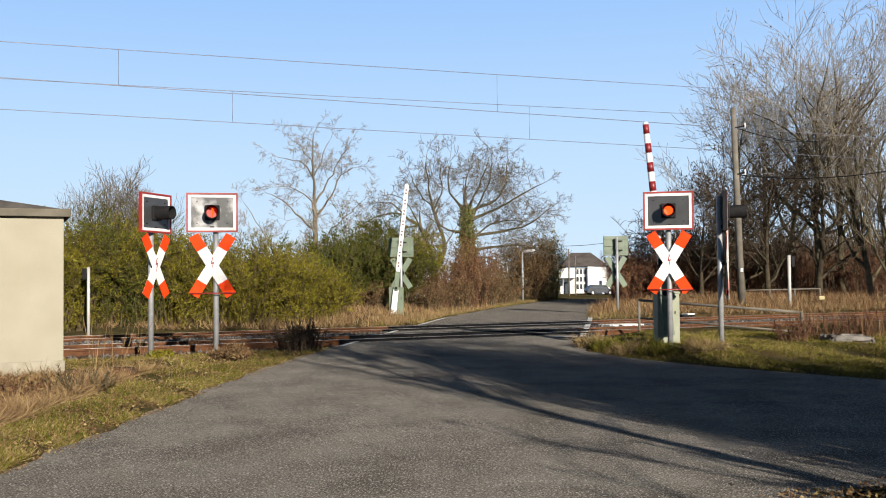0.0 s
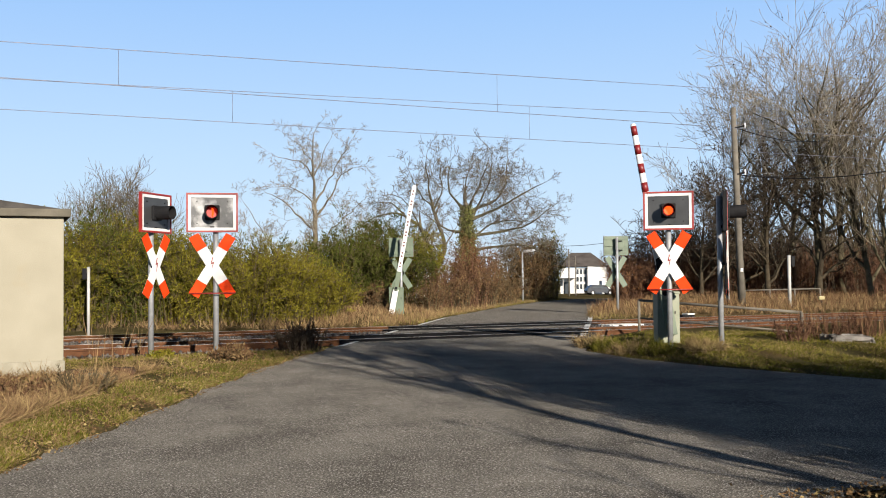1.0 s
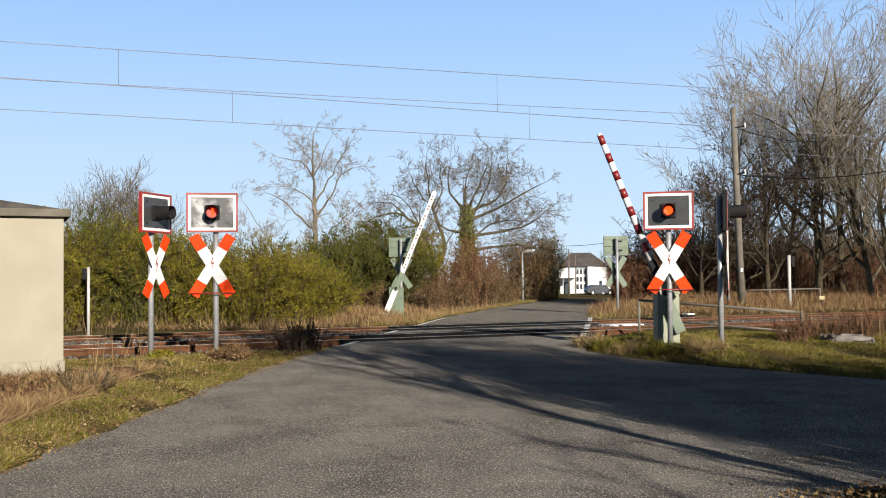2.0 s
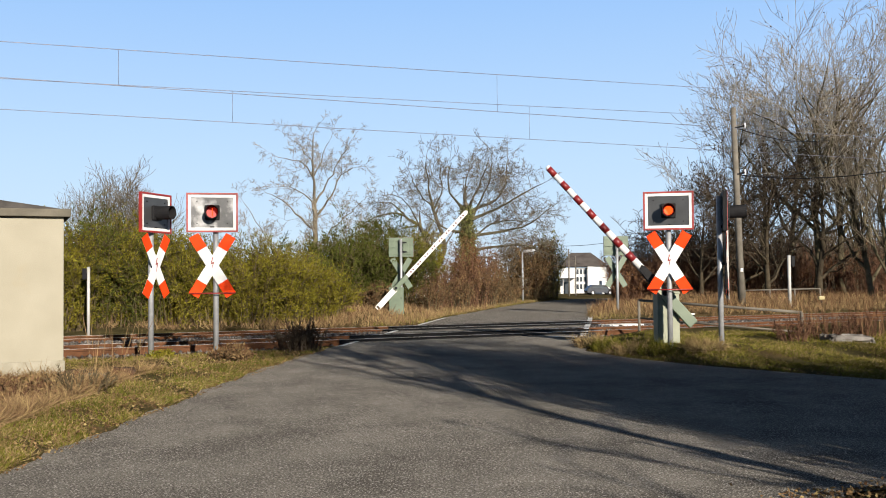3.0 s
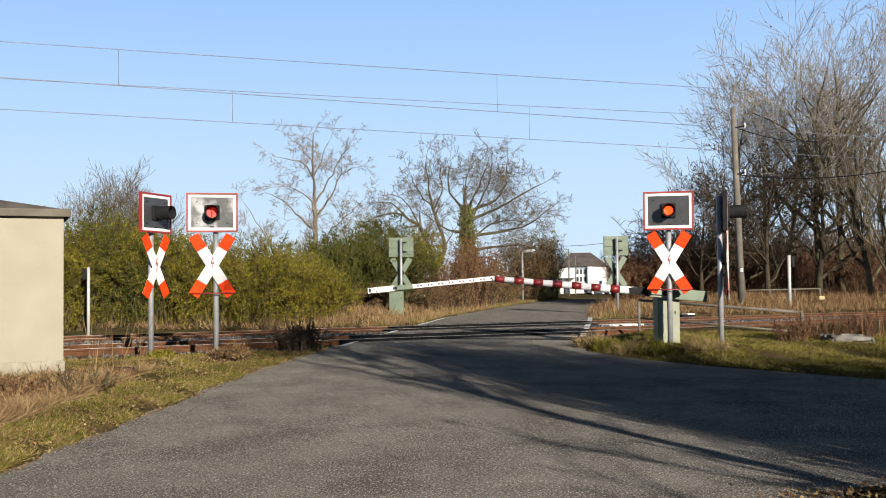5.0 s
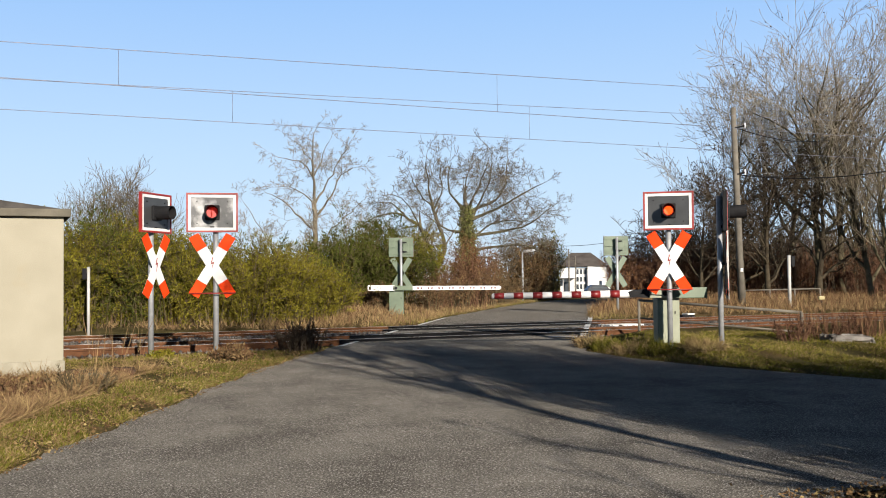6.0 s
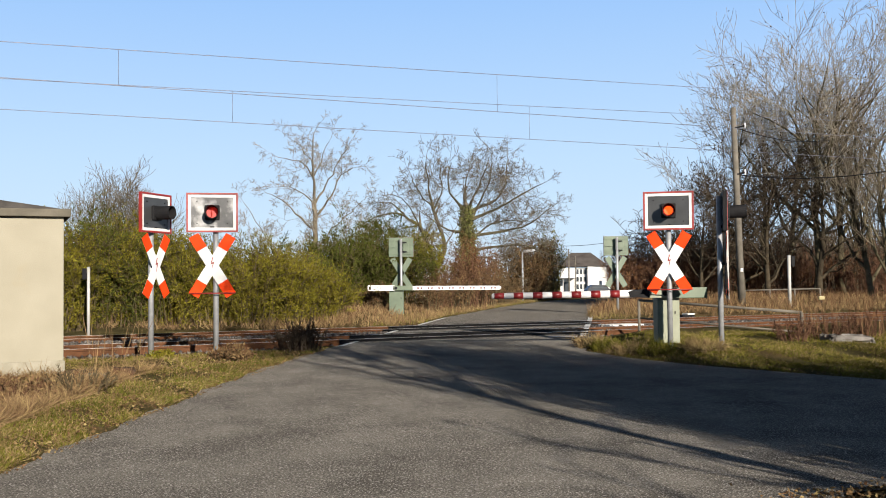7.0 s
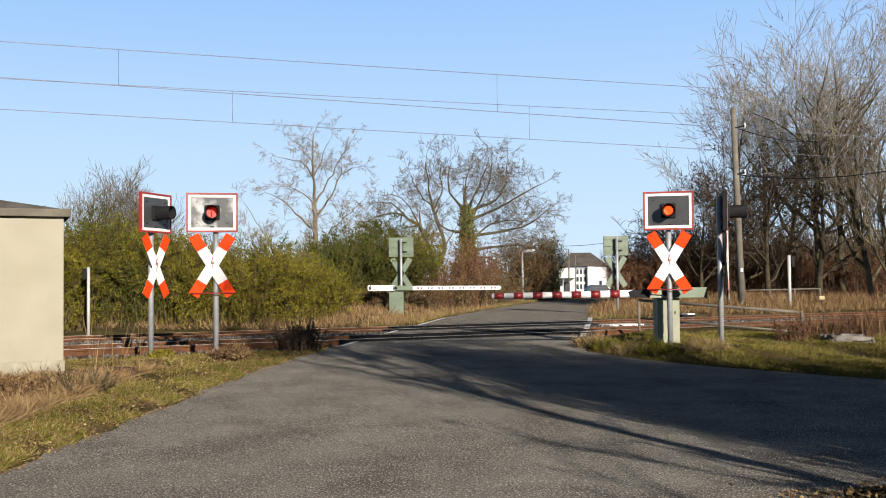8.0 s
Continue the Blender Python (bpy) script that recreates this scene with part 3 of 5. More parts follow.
def utility_pole():
    top, foot = Vector((-0.21, 0, 8.05)), Vector((0, 0, -0.3))
    p = thing("utility_pole", pose(*at_ground(12.07, 40.0)), "grey weathered wooden pole with insulator brackets and cables", "pole")
    part("pole", rod(bmesh.new(), foot, top, 0.15, 0.11, 16), OLDWOOD, p)
    for z, w in ((7.25, 0.42), (5.35, 0.34)):
        x = -0.21 * z / 8.05
        part("bracket", box(bmesh.new(), (w, 0.05, 0.06), (x + w / 2, -0.1, z), (0, -12, 0), 0.008), BLACK, p)
        part("insulator", rod(bmesh.new(), (x + w, -0.1, z - 0.05), (x + w, -0.1, z + 0.16), 0.045, 0.03, 12), WHITE, p)
    part("tag_plate", box(bmesh.new(), (0.1, 0.02, 0.14), (-0.03, -0.15, 1.45)), WHITE, p)
    segs = []
    for z, end in ((7.2, Vector((9.5, 9, 8.6))), (5.4, Vector((7.5, 7, 7.4))), (5.3, Vector((9.0, -4, 6.2)))):
        a = Vector((-0.21 * z / 8.05 + 0.15, 0, z))
        q = a
        for k in range(1, 13):
            t = k / 12
            e = a.lerp(end, t) - Vector((0, 0, 1.3 * 4 * t * (1 - t) * 0.5))
            segs.append((*q, *e, 0.02, 0.02))
            q = e
    place(new("cable", tubes("cable", segs, 5)), BLACK, p)


utility_pole()


def railing(a, b, posts, h0, h1, low, label):
    """A tube railing from a to b, on the ground, with its posts at parts of the way."""
    r = thing("tube_railing", pose(0, 0, 0), label, "railing", "railings")
    a, b = Vector(a), Vector(b)
    for f in posts:
        p = a.lerp(b, f)
        g = float(ground_z(p.x, p.y))
        part("post", rod(bmesh.new(), (p.x, p.y, g - 0.3), (p.x, p.y, h0 + (h1 - h0) * f), 0.034, seg=10), OLDWOOD, r)
    part("top_rail", rod(bmesh.new(), (a.x, a.y, h0), (b.x, b.y, h1), 0.03, seg=10), OLDWOOD, r)
    if low:
        part("lower_rail", rod(bmesh.new(), (a.x, a.y, h0 - low), (b.x, b.y, h1 - low), 0.022, seg=10), OLDWOOD, r)


railing((4.62, 23.4, 0), (7.6, 21.0, 0), (0.0, 1.0), 0.80, 0.56, 0.42, "weathered tube railing beside the tracks")
railing((13.1, 43.0, 0), (16.6, 43.6, 0), (0.0, 0.33, 0.66, 1.0), 0.76, 0.80, 0, "thin grey rail fence in front of the wood")


def street_lamp(x, y, h):
    p = thing("street_lamp", pose(x, y, float(ground_z(x, y))), "slim grey street lamp with a flat white head", "street lamp")
    part("pole", rod(bmesh.new(), (0, 0, -0.3), (0, 0, h), 0.06, 0.045, 10), GALV, p)
    part("arm", rod(bmesh.new(), (0, 0, h), (0.25, 0, h + 0.05), 0.035, seg=8), GALV, p)
    part("head", box(bmesh.new(), (0.6, 0.26, 0.14), (0.42, 0, h + 0.07), (0, -8, 0), 0.04), WHITE, p)


street_lamp(4.66, 58, 2.95)
for x, y, h, r in ((8.2, 78, 4.4, 0.08), (3.55, 84, 3.6, 0.07), (15.0, 118, 5.6, 0.1), (16.6, 124, 5.0, 0.08)):
    pl = thing("wooden_pole", pose(*at_ground(x, y)), "slim bare wooden pole beside the far road", "pole", "far poles")
    part("shaft", rod(bmesh.new(), (0, 0, -0.3), (0, 0, h), r, r * 0.8, 10), OLDWOOD, pl)


def far_house():
    """A white house with a grey hipped roof at the far end of the road."""
    h = thing("house", pose(*at_ground(22.0, 152, 0.0), 0, 0, -8), "white rendered house with a grey-brown hipped roof", "house")
    part("wall", box(bmesh.new(), (2.9, 8.0, 4.6), (1.65, 4.0, 1.9)), WALLWHITE, h)
    part("wing_wall", box(bmesh.new(), (4.2, 7.0, 4.4), (-1.9, 4.3, 1.8)), WALLWHITE, h)
    bm = bmesh.new()
    v = [bm.verts.new(c) for c in ((-4.4, 0.4, 4.15), (3.5, -0.4, 4.15), (3.5, 9.2, 4.15), (-4.4, 9.2, 4.15), (-2.4, 5.0, 6.4), (0.7, 4.4, 6.4))]
    for f in ((0, 1, 5, 4), (1, 2, 5), (2, 3, 4, 5), (3, 0, 4), (3, 2, 1, 0)):
        bm.faces.new([v[k] for k in f])
    part("roof", bm, ROOFGREY, h, "grey-brown tiled hipped roof")
    for r in range(3):
        for c in range(3):
            w = part("window", box(bmesh.new(), (0.42, 0.10, 0.85), (-1.35 + c * 0.55, 0.78, 3.35 - r * 1.15)), WHITE, h)
            part("pane", box(bmesh.new(), (0.34, 0.02, 0.75), (-1.35 + c * 0.55, 0.715, 3.35 - r * 1.15)), WINDOWDARK, w)
    part("carport_roof", box(bmesh.new(), (2.6, 3.0, 0.2), (-3.0, -1.0, 2.5)), WALLWHITE, h)
    for x in (-4.2, -3.5, -2.6, -1.8):
        part("carport_post", box(bmesh.new(), (0.14, 0.14, 2.9), (x, -1.9, 1.0)), WHITEPOST, h)
    part("door", box(bmesh.new(), (1.0, 0.1, 2.0), (-3.0, 0.77, 0.75)), WINDOWDARK, h)


def far_car(x, y, turn):
    c = thing("car", pose(*at_ground(x, y), 0, 0, turn), "small dark car parked before the white house", "car")
    body = prism(bmesh.new(), [(-2.0, 0.3), (2.0, 0.3), (2.05, 0.7), (1.1, 0.85), (0.6, 1.35), (-1.2, 1.4), (-1.9, 0.9), (-2.05, 0.6)], -0.8, 0.8)
    part("body", body, CARPAINT, c)
    part("side_window", prism(bmesh.new(), [(-1.4, 0.92), (0.85, 0.88), (0.5, 1.27), (-1.1, 1.3)], -0.81, 0.81), WINDOWDARK, c)
    for wx in (-1.25, 1.25):
        for wy in (-0.72, 0.72):
            wheel = part("wheel", rod(bmesh.new(), (wx, wy - 0.1, 0.31), (wx, wy + 0.1, 0.31), 0.31, seg=18), BLACK, c)
            part("rim", rod(bmesh.new(), (wx, wy - 0.105, 0.31), (wx, wy + 0.105, 0.31), 0.18, seg=14), GALV, wheel)


def far_van(x, y):
    c = thing("van", pose(*at_ground(x, y), 0, 0, 4), "white delivery van parked beside the house", "van")
    part("body", prism(bmesh.new(), [(-2.4, 0.35), (2.4, 0.35), (2.45, 1.0), (1.9, 1.2), (1.4, 2.1), (1.2, 2.25), (-2.4, 2.25)], -0.95, 0.95), WHITE, c)
    part("side_window", prism(bmesh.new(), [(0.7, 1.3), (1.75, 1.25), (1.35, 1.95), (0.7, 1.95)], -0.96, 0.96), WINDOWDARK, c)
    for wx in (-1.5, 1.5):
        for wy in (-0.86, 0.86):
            part("wheel", rod(bmesh.new(), (wx, wy - 0.1, 0.33), (wx, wy + 0.1, 0.33), 0.33, seg=18), BLACK, c)


far_house()
far_car(21.8, 138, 10)
far_van(25.6, 146)

shed = thing("white_shed", pose(*at_ground(-2.2, 96)), "low white shed behind the roadside shrubs", "shed")
part("wall", box(bmesh.new(), (3.6, 3.0, 2.0), (0, 0, 0.9)), WALLWHITE, shed)
part("roof", prism(bmesh.new(), [(-2.0, 1.85), (2.0, 1.85), (1.6, 2.1), (-1.2, 2.35)], -1.7, 1.7), PALECONC, shed)

# a cable between far poles
segs, q = [], Vector((8.2, 78, 4.3 - 0.3))
for k in range(1, 17):
    e = Vector((8.2, 78, 4.0)).lerp(Vector((19.5, 100, 5.6)), k / 16) - Vector((0, 0, 1.2 * (k / 16) * (1 - k / 16)))
    segs.append((*q, *e, 0.02, 0.02))
    q = e
tagged(place(new("far_cable", tubes("far_cable", segs, 5)), BLACK), "thin dark cable between far poles", "cable")

# ---- small things beside the tracks ----
slab = thing("concrete_slab", pose(5.05, 28.2, -0.27, 0, 0, 24), "pale concrete slab between road and tracks", "slab")
part("slab", box(bmesh.new(), (1.15, 0.6, 0.3), (0, 0, 0.15), bevel=0.02), PALECONC, slab)
stop = place(new("stop_line", mesh_of("stop_line", [(2.35, 22.3, 0.024), (3.25, 21.9, 0.024), (3.27, 22.15, 0.024), (2.37, 22.5, 0.024)], [(0, 1, 2, 3)])), ROADPAINT)
tagged(stop, "short worn white stop line on the asphalt", "road marking", kind="structure")
for x, y, w, d, h, mat, lab in ((-5.1, 14.6, 0.34, 0.2, 0.10, CONCRETE, "pale broken concrete block beside the hut"), (-4.85, 15.0, 0.3, 0.25, 0.16, BALLAST, "dark cable trough lid beside the hut"), (-5.5, 15.0, 0.4, 0.3, 0.1, BALLAST, "dark cable trough lid against the hut"), (7.9, 19.4, 0.8, 0.5, 0.11, STONE, "heap of grey rubble in the verge")):
    bm = box(bmesh.new(), (w, d, h), (0, 0, h * 0.3), (random.uniform(-4, 4), random.uniform(-4, 4), random.uniform(-30, 30)), 0.03)
    bmesh.ops.subdivide_edges(bm, edges=bm.edges, cuts=2, use_grid_fill=True)
    for vert in bm.verts:
        vert.co += Vector((random.uniform(-1, 1), random.uniform(-1, 1), random.uniform(-1, 1))) * (0.06 if mat is STONE else 0.018)
    ob = part("block", bm, mat)
    ob.location = at_ground(x, y)
    tagged(ob, lab, "block")
tjb = thing("track_box", pose(*on_track(21.6, 27.5, -0.2), 0, 0, 24), "small dark track box with a pale lid", "track box")
part("case", box(bmesh.new(), (0.5, 0.3, 0.26), (0, 0, 0.13), bevel=0.02), BLACK, tjb)
part("lid", box(bmesh.new(), (0.3, 0.31, 0.05), (0.1, 0, 0.285), bevel=0.015), PALECONC, tjb)
lampbox = thing("track_lamp", pose(*at_ground(15.5, 40.6)), "small yellow lamp box on a stake beyond the tracks", "lamp box")
part("stake", rod(bmesh.new(), (0, 0, -0.2), (0, 0, 0.25), 0.04, seg=8), BLACK, lampbox)
part("box", box(bmesh.new(), (0.24, 0.2, 0.15), (0, 0, 0.30), bevel=0.04), YELLOW, lampbox)


# ---- plants ----
LEAF_YELLOW = material("willow_leaf_yellow_green", (0.051, 0.048, 0.006), (0.173, 0.146, 0.021), 1.2, 0.8, island=0.45)
LEAF_GREEN = material("willow_leaf_green", (0.019, 0.027, 0.006), (0.081, 0.084, 0.017), 1.2, 0.8, island=0.45)
LEAF_BROWN = material("dry_brown_leaf", (0.071, 0.042, 0.021), (0.168, 0.105, 0.054), 1.5, 0.8, island=0.4)
LEAF_RED = material("russet_leaf", (0.078, 0.035, 0.016), (0.149, 0.078, 0.037), 1.5, 0.8, island=0.4)
IVY = material("ivy_leaf", (0.040, 0.048, 0.009), (0.135, 0.125, 0.026), 2.0, 0.6, island=0.4)
STEM = material("shrub_stems", (0.048, 0.036, 0.021), (0.120, 0.093, 0.054), 3.0, 0.9, island=0.3)
REDSTEM = material("russet_stems", (0.060, 0.030, 0.019), (0.131, 0.075, 0.048), 3.0, 0.9, island=0.3)
GRASS_GREEN = material("green_grass", (0.051, 0.051, 0.008), (0.138, 0.123, 0.024), 0.8, 0.8, island=0.4)
GRASS_FRESH = material("fresh_grass", (0.033, 0.041, 0.007), (0.090, 0.093, 0.018), 0.8, 0.8, island=0.4)
GRASS_DRY = material("dry_grass", (0.120, 0.081, 0.036), (0.251, 0.185, 0.093), 0.8, 0.8, island=0.4)
GRASS_STRAW = material("pale_straw", (0.114, 0.071, 0.036), (0.251, 0.173, 0.090), 0.6, 0.8, island=0.35)
WEED = material("dead_weed_stems", (0.066, 0.036, 0.019), (0.144, 0.086, 0.048), 1.0, 0.85, island=0.4)
PALEBARK = material("pale_bark", (0.078, 0.063, 0.042), (0.198, 0.168, 0.120), 4.0, 0.9, 0.006, fine=30)
MIDTWIG = material("grey_brown_twigs", (0.078, 0.066, 0.048), (0.155, 0.131, 0.099), 3.0, 0.9, island=0.3)
OLIVEBARK = material("olive_bark", (0.042, 0.037, 0.022), (0.108, 0.091, 0.059), 4.0, 0.9, 0.006, fine=30)
CONE = material("dark_cones", (0.018, 0.013, 0.008), (0.048, 0.036, 0.021), 3.0, 0.9, island=0.3)
PALETWIG = material("pale_twigs", (0.131, 0.114, 0.090), (0.239, 0.209, 0.168), 3.0, 0.9, island=0.25)


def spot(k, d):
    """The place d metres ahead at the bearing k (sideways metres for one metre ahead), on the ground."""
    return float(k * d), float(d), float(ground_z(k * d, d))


def shrub(at, height, radius, label, leaf=None, stem=STEM, n_stems=40, per=90, size=(0.15, 0.035), seed=0, name="shrub", up=0.8, low=0.12, rs=0.012, plume=0.0):
    rng = np.random.default_rng(seed)
    ob = thing(name, pose(*at), label, "shrub", "shrubs")
    segs, pts, ways = [], [], []
    for k in range(n_stems):
        a, f = rng.uniform(0, 2 * np.pi), np.sqrt(rng.uniform(0, 1))
        base = np.array([math.cos(a) * f * radius * 0.55, math.sin(a) * f * radius * 0.55, -0.1])
        top = np.array([math.cos(a) * f * radius, math.sin(a) * f * radius, 0]) + rng.normal(size=3) * radius * 0.12
        top[2] = height * (1 - 0.38 * f * f) * rng.uniform(0.62, 1.12)
        n = 6
        q = base
        for i in range(1, n + 1):
            t = i / n
            e = base + (top - base) * t + np.array([0, 0, 0.12 * height * math.sin(t * math.pi)]) * f + rng.normal(size=3) * 0.04 * height * (t if t < 1 else 0.6)
            segs.append((*q, *e, rs * (1.1 - t) + 0.004, rs * (1.1 - t - 1 / n) + 0.005))
            w = e - q
            m = int(per / n * (0.35 + 1.3 * t)) if t > low else 0
            if plume and m:
                shoots = max(1, m // 13)
                for _ in range(shoots):
                    o = q + (e - q) * rng.uniform()
                    sd = w / np.linalg.norm(w) * 0.75 + np.array([math.cos(a), math.sin(a), 0]) * 0.25 * f + rng.normal(size=3) * 0.42
                    ln = plume * rng.uniform(0.5, 1.3)
                    segs.append((*o, *(o + sd * ln), 0.006, 0.003))
                    c = m // shoots
                    u = rng.uniform(0.15, 1.08, c)[:, None]
                    pts.append(o + sd * ln * u + rng.normal(size=(c, 3)) * 0.022)
                    ways.append(np.repeat(sd[None], c, 0) * 0.8 + rng.normal(size=(c, 3)) * 0.55)
            else:
                u = rng.uniform(0, 1, m)[:, None]
                pts.append(q + (e - q) * u + rng.normal(size=(m, 3)) * (0.035 + 0.05 * t) * radius)
                ways.append(w / np.linalg.norm(w) * up + rng.normal(size=(m, 3)) * 0.55)
            if leaf is None or i > 2:
                for _ in range(3 if leaf else 9):
                    o = q + (e - q) * rng.uniform()
                    tw = o + (w / np.linalg.norm(w) * 0.9 + rng.normal(size=3) * 0.45) * height * 0.085
                    segs.append((*o, *tw, 0.006, 0.003))
            q = e
    place(new("branchwork", tubes("branchwork", segs, 3)), stem, ob)
    if leaf:
        place(new("foliage", leaves("foliage", np.concatenate(pts), np.concatenate(ways), size[0], size[1], rng)), leaf, ob)
    return ob


def tree(at, height, r, label, seed, depth=4, spread=0.7, lift=0.1, kids=4, trunk=0.35, first=None, bark=BARK, twig=TWIG, lean=(0, 0), wob=0.16, ratio=0.62, rmin=0.008, ivy=0, limbs=None, name="bare_tree", reach=1.0, stout=0.55, cones=0):
    """A bare tree: a tapered trunk with limbs, and a crown of twigs."""
    rng = np.random.default_rng(seed)
    ob = thing(name, pose(*at), label, "tree", "trees")
    segs = []
    n = 7
    q, w = np.array([0, 0, -0.2]), np.array([lean[0], lean[1], 1.0])
    main = height * 0.62
    nodes = []
    for i in range(n):
        w = w + rng.normal(size=3) * wob * 0.35 + np.array([0, 0, 0.1])
        w /= np.linalg.norm(w)
        e = q + w * main / n
        ra, rb = r * (1 - 0.62 * i / n) + (0.25 * r if i == 0 else 0), r * (1 - 0.62 * (i + 1) / n)
        segs.append((*q, *e, ra, rb))
        nodes.append((q, e, w.copy(), rb))
        q = e
    count = limbs or 9
    for k in range(count):
        f = trunk + (1 - trunk) * (k + rng.uniform(0.1, 0.8)) / count
        a, b, dw, rb = nodes[min(n - 1, int(f * n))]
        ang = k * 2.4 + rng.uniform(-0.5, 0.5)
        side = np.array([math.cos(ang), math.sin(ang), 0])
        d = dw * (1 - 0.45 * spread) + side * spread
        grow(segs, a + (b - a) * ((f * n) % 1), d / np.linalg.norm(d), height * reach * (0.42 - 0.14 * f) * rng.uniform(0.8, 1.2), rb * stout, depth - 1, rng, spread, lift, kids, wob, 0.2, ratio, 5, rmin)
    grow(segs, q, w, height * 0.3, nodes[-1][3], depth - 1, rng, spread, lift, kids, wob, 0.1, ratio, 5, rmin)
    s = np.array(segs)
    thick = s[:, 6] > min(0.03, r * 0.6)
    place(new("trunk", tubes("trunk", s[thick], 8)), bark, ob)
    place(new("crown", tubes("crown", s[~thick], 3)), twig, ob)
    if cones:
        thin = s[s[:, 6] < 0.02]
        pick = thin[rng.integers(0, len(thin), cones)]
        seeds = place(new("seed_cluster", leaves("seed_cluster", pick[:, 3:6] + rng.normal(size=(cones, 3)) * 0.04, rng.normal(size=(cones, 3)), 0.10, 0.07, rng)), CONE, ob)
        tagged(seeds, "small dark cones and seeds on the twigs", kind="stuff")
    if ivy:
        big = s[s[:, 6] > 0.06]
        pick = big[rng.integers(0, len(big), ivy)]
        u = rng.uniform(0, 1, (ivy, 1))
        p = pick[:, :3] + (pick[:, 3:6] - pick[:, :3]) * u + rng.normal(size=(ivy, 3)) * (pick[:, 6:7] * 1.1 + 0.08)
        p = p[p[:, 2] < height * 0.66]
        place(new("ivy", leaves("ivy", p, rng.normal(size=(len(p), 3)), 0.13, 0.10, rng)), IVY, ob, "green ivy on the trunk")
    return ob


def limbed_tree(at, label, stems, seed, bark, twig, sprout=1.0, depth=2, rmin=0.008, ivy=0, shrink=0.6, lift=0.07):
    """A bare tree whose main stems and limbs follow the given ways: (radius, end radius, (x, z), (x, z), ...) from the foot."""
    rng = np.random.default_rng(seed)
    ob = thing("bare_tree", pose(*at), label, "tree", "trees")
    segs, trunk = [], []
    for r0, r1, *way in stems:
        p = np.array([(x, 0.0, z) for x, z in way])
        side = rng.uniform(-0.55, 0.55)
        reach = np.concatenate([[0], np.cumsum(np.linalg.norm(np.diff(p, axis=0), axis=1))])
        p[:, 1] = side * (reach if abs(p[0, 0]) + abs(p[0, 2] + 0.2) > 0.4 else reach * 0.1)
        u = np.linspace(0, reach[-1], max(5, int(reach[-1] / 0.28)))
        # corner cutting rounds the bends
        q = np.stack([np.interp(u, reach, p[:, c]) for c in range(3)], -1)
        for _ in range(2):
            q[1:-1] = q[:-2] * 0.25 + q[1:-1] * 0.5 + q[2:] * 0.25
        q[1:-1] += rng.normal(size=(len(q) - 2, 3)) * min(0.05, max(0.015, 0.35 * (0.16 - r0)))
        for m in range(len(q) - 1):
            fa, fb = m / (len(q) - 1), (m + 1) / (len(q) - 1)
            trunk.append((*q[m], *q[m + 1], r0 + (r1 - r0) * fa ** 0.6, r0 + (r1 - r0) * fb ** 0.6))
            if fa < 0.25 or r0 + (r1 - r0) * fa > 0.14:
                continue
            d = (q[m + 1] - q[m]) / np.linalg.norm(q[m + 1] - q[m])
            for _ in range(2):
                if rng.uniform() < 0.52:
                    o = np.cross(d, rng.normal(size=3))
                    o /= np.linalg.norm(o)
                    nd = d * 0.5 + o * 0.85 + np.array([0, 0, 0.08])
                    grow(segs, q[m], nd / np.linalg.norm(nd), sprout * rng.uniform(0.5, 1.35) * (1.15 - 0.5 * fa), max(0.012, r1 * 0.75), depth, rng, 0.8, lift, 3, 0.2, 0.25, shrink, 4, rmin)
        d = (q[-1] - q[-2]) / np.linalg.norm(q[-1] - q[-2])
        grow(segs, q[-1], d, sprout * 0.8, r1, depth, rng, 0.8, lift, 3, 0.2, 0.15, shrink, 4, rmin)
    place(new("trunk", tubes("trunk", trunk, 8)), bark, ob)
    place(new("crown", tubes("crown", segs, 3)), twig, ob)
    if ivy:
        t = np.array([x for x in trunk if x[6] > 0.15])
        pick = t[rng.integers(0, len(t), ivy)]
        p = pick[:, :3] + (pick[:, 3:6] - pick[:, :3]) * rng.uniform(0, 1, (ivy, 1)) + rng.normal(size=(ivy, 3)) * np.array([0.34, 0.34, 0.1]) * (1.25 - 0.17 * pick[:, 2:3])
        place(new("ivy", leaves("ivy", p, rng.normal(size=(ivy, 3)) + np.array([0, 0, -0.5]), 0.14, 0.11, rng)), IVY, ob, "green ivy on the trunk")
    return ob


def blades(name, label, n, area, length, width, mat, seed, stand=1.0, spreadout=0.5, patch=0.0):
    """Loose blades over an area: area(rng, n) gives x and y."""
    rng = np.random.default_rng(seed)
    x, y = area(rng, n)
    if patch:
        f = np.sin(x * 2.7 + np.sin(y * 1.9) * 1.7) * np.sin(y * 2.3 + x) + 0.6 * np.sin(x * 6.1 + y * 4.3)
        keep = f + rng.normal(size=len(x)) * 0.5 > patch - 1
        x, y = x[keep], y[keep]
    z = ground_z(x, y) - 0.01
    way = np.stack([rng.normal(size=len(x)) * spreadout, rng.normal(size=len(x)) * spreadout, np.full(len(x), stand)], -1)
    me = leaves(name, np.stack([x, y, z], -1), way, length, width, rng)
    return tagged(place(new(name, me), mat), label, "grass", kind="stuff")


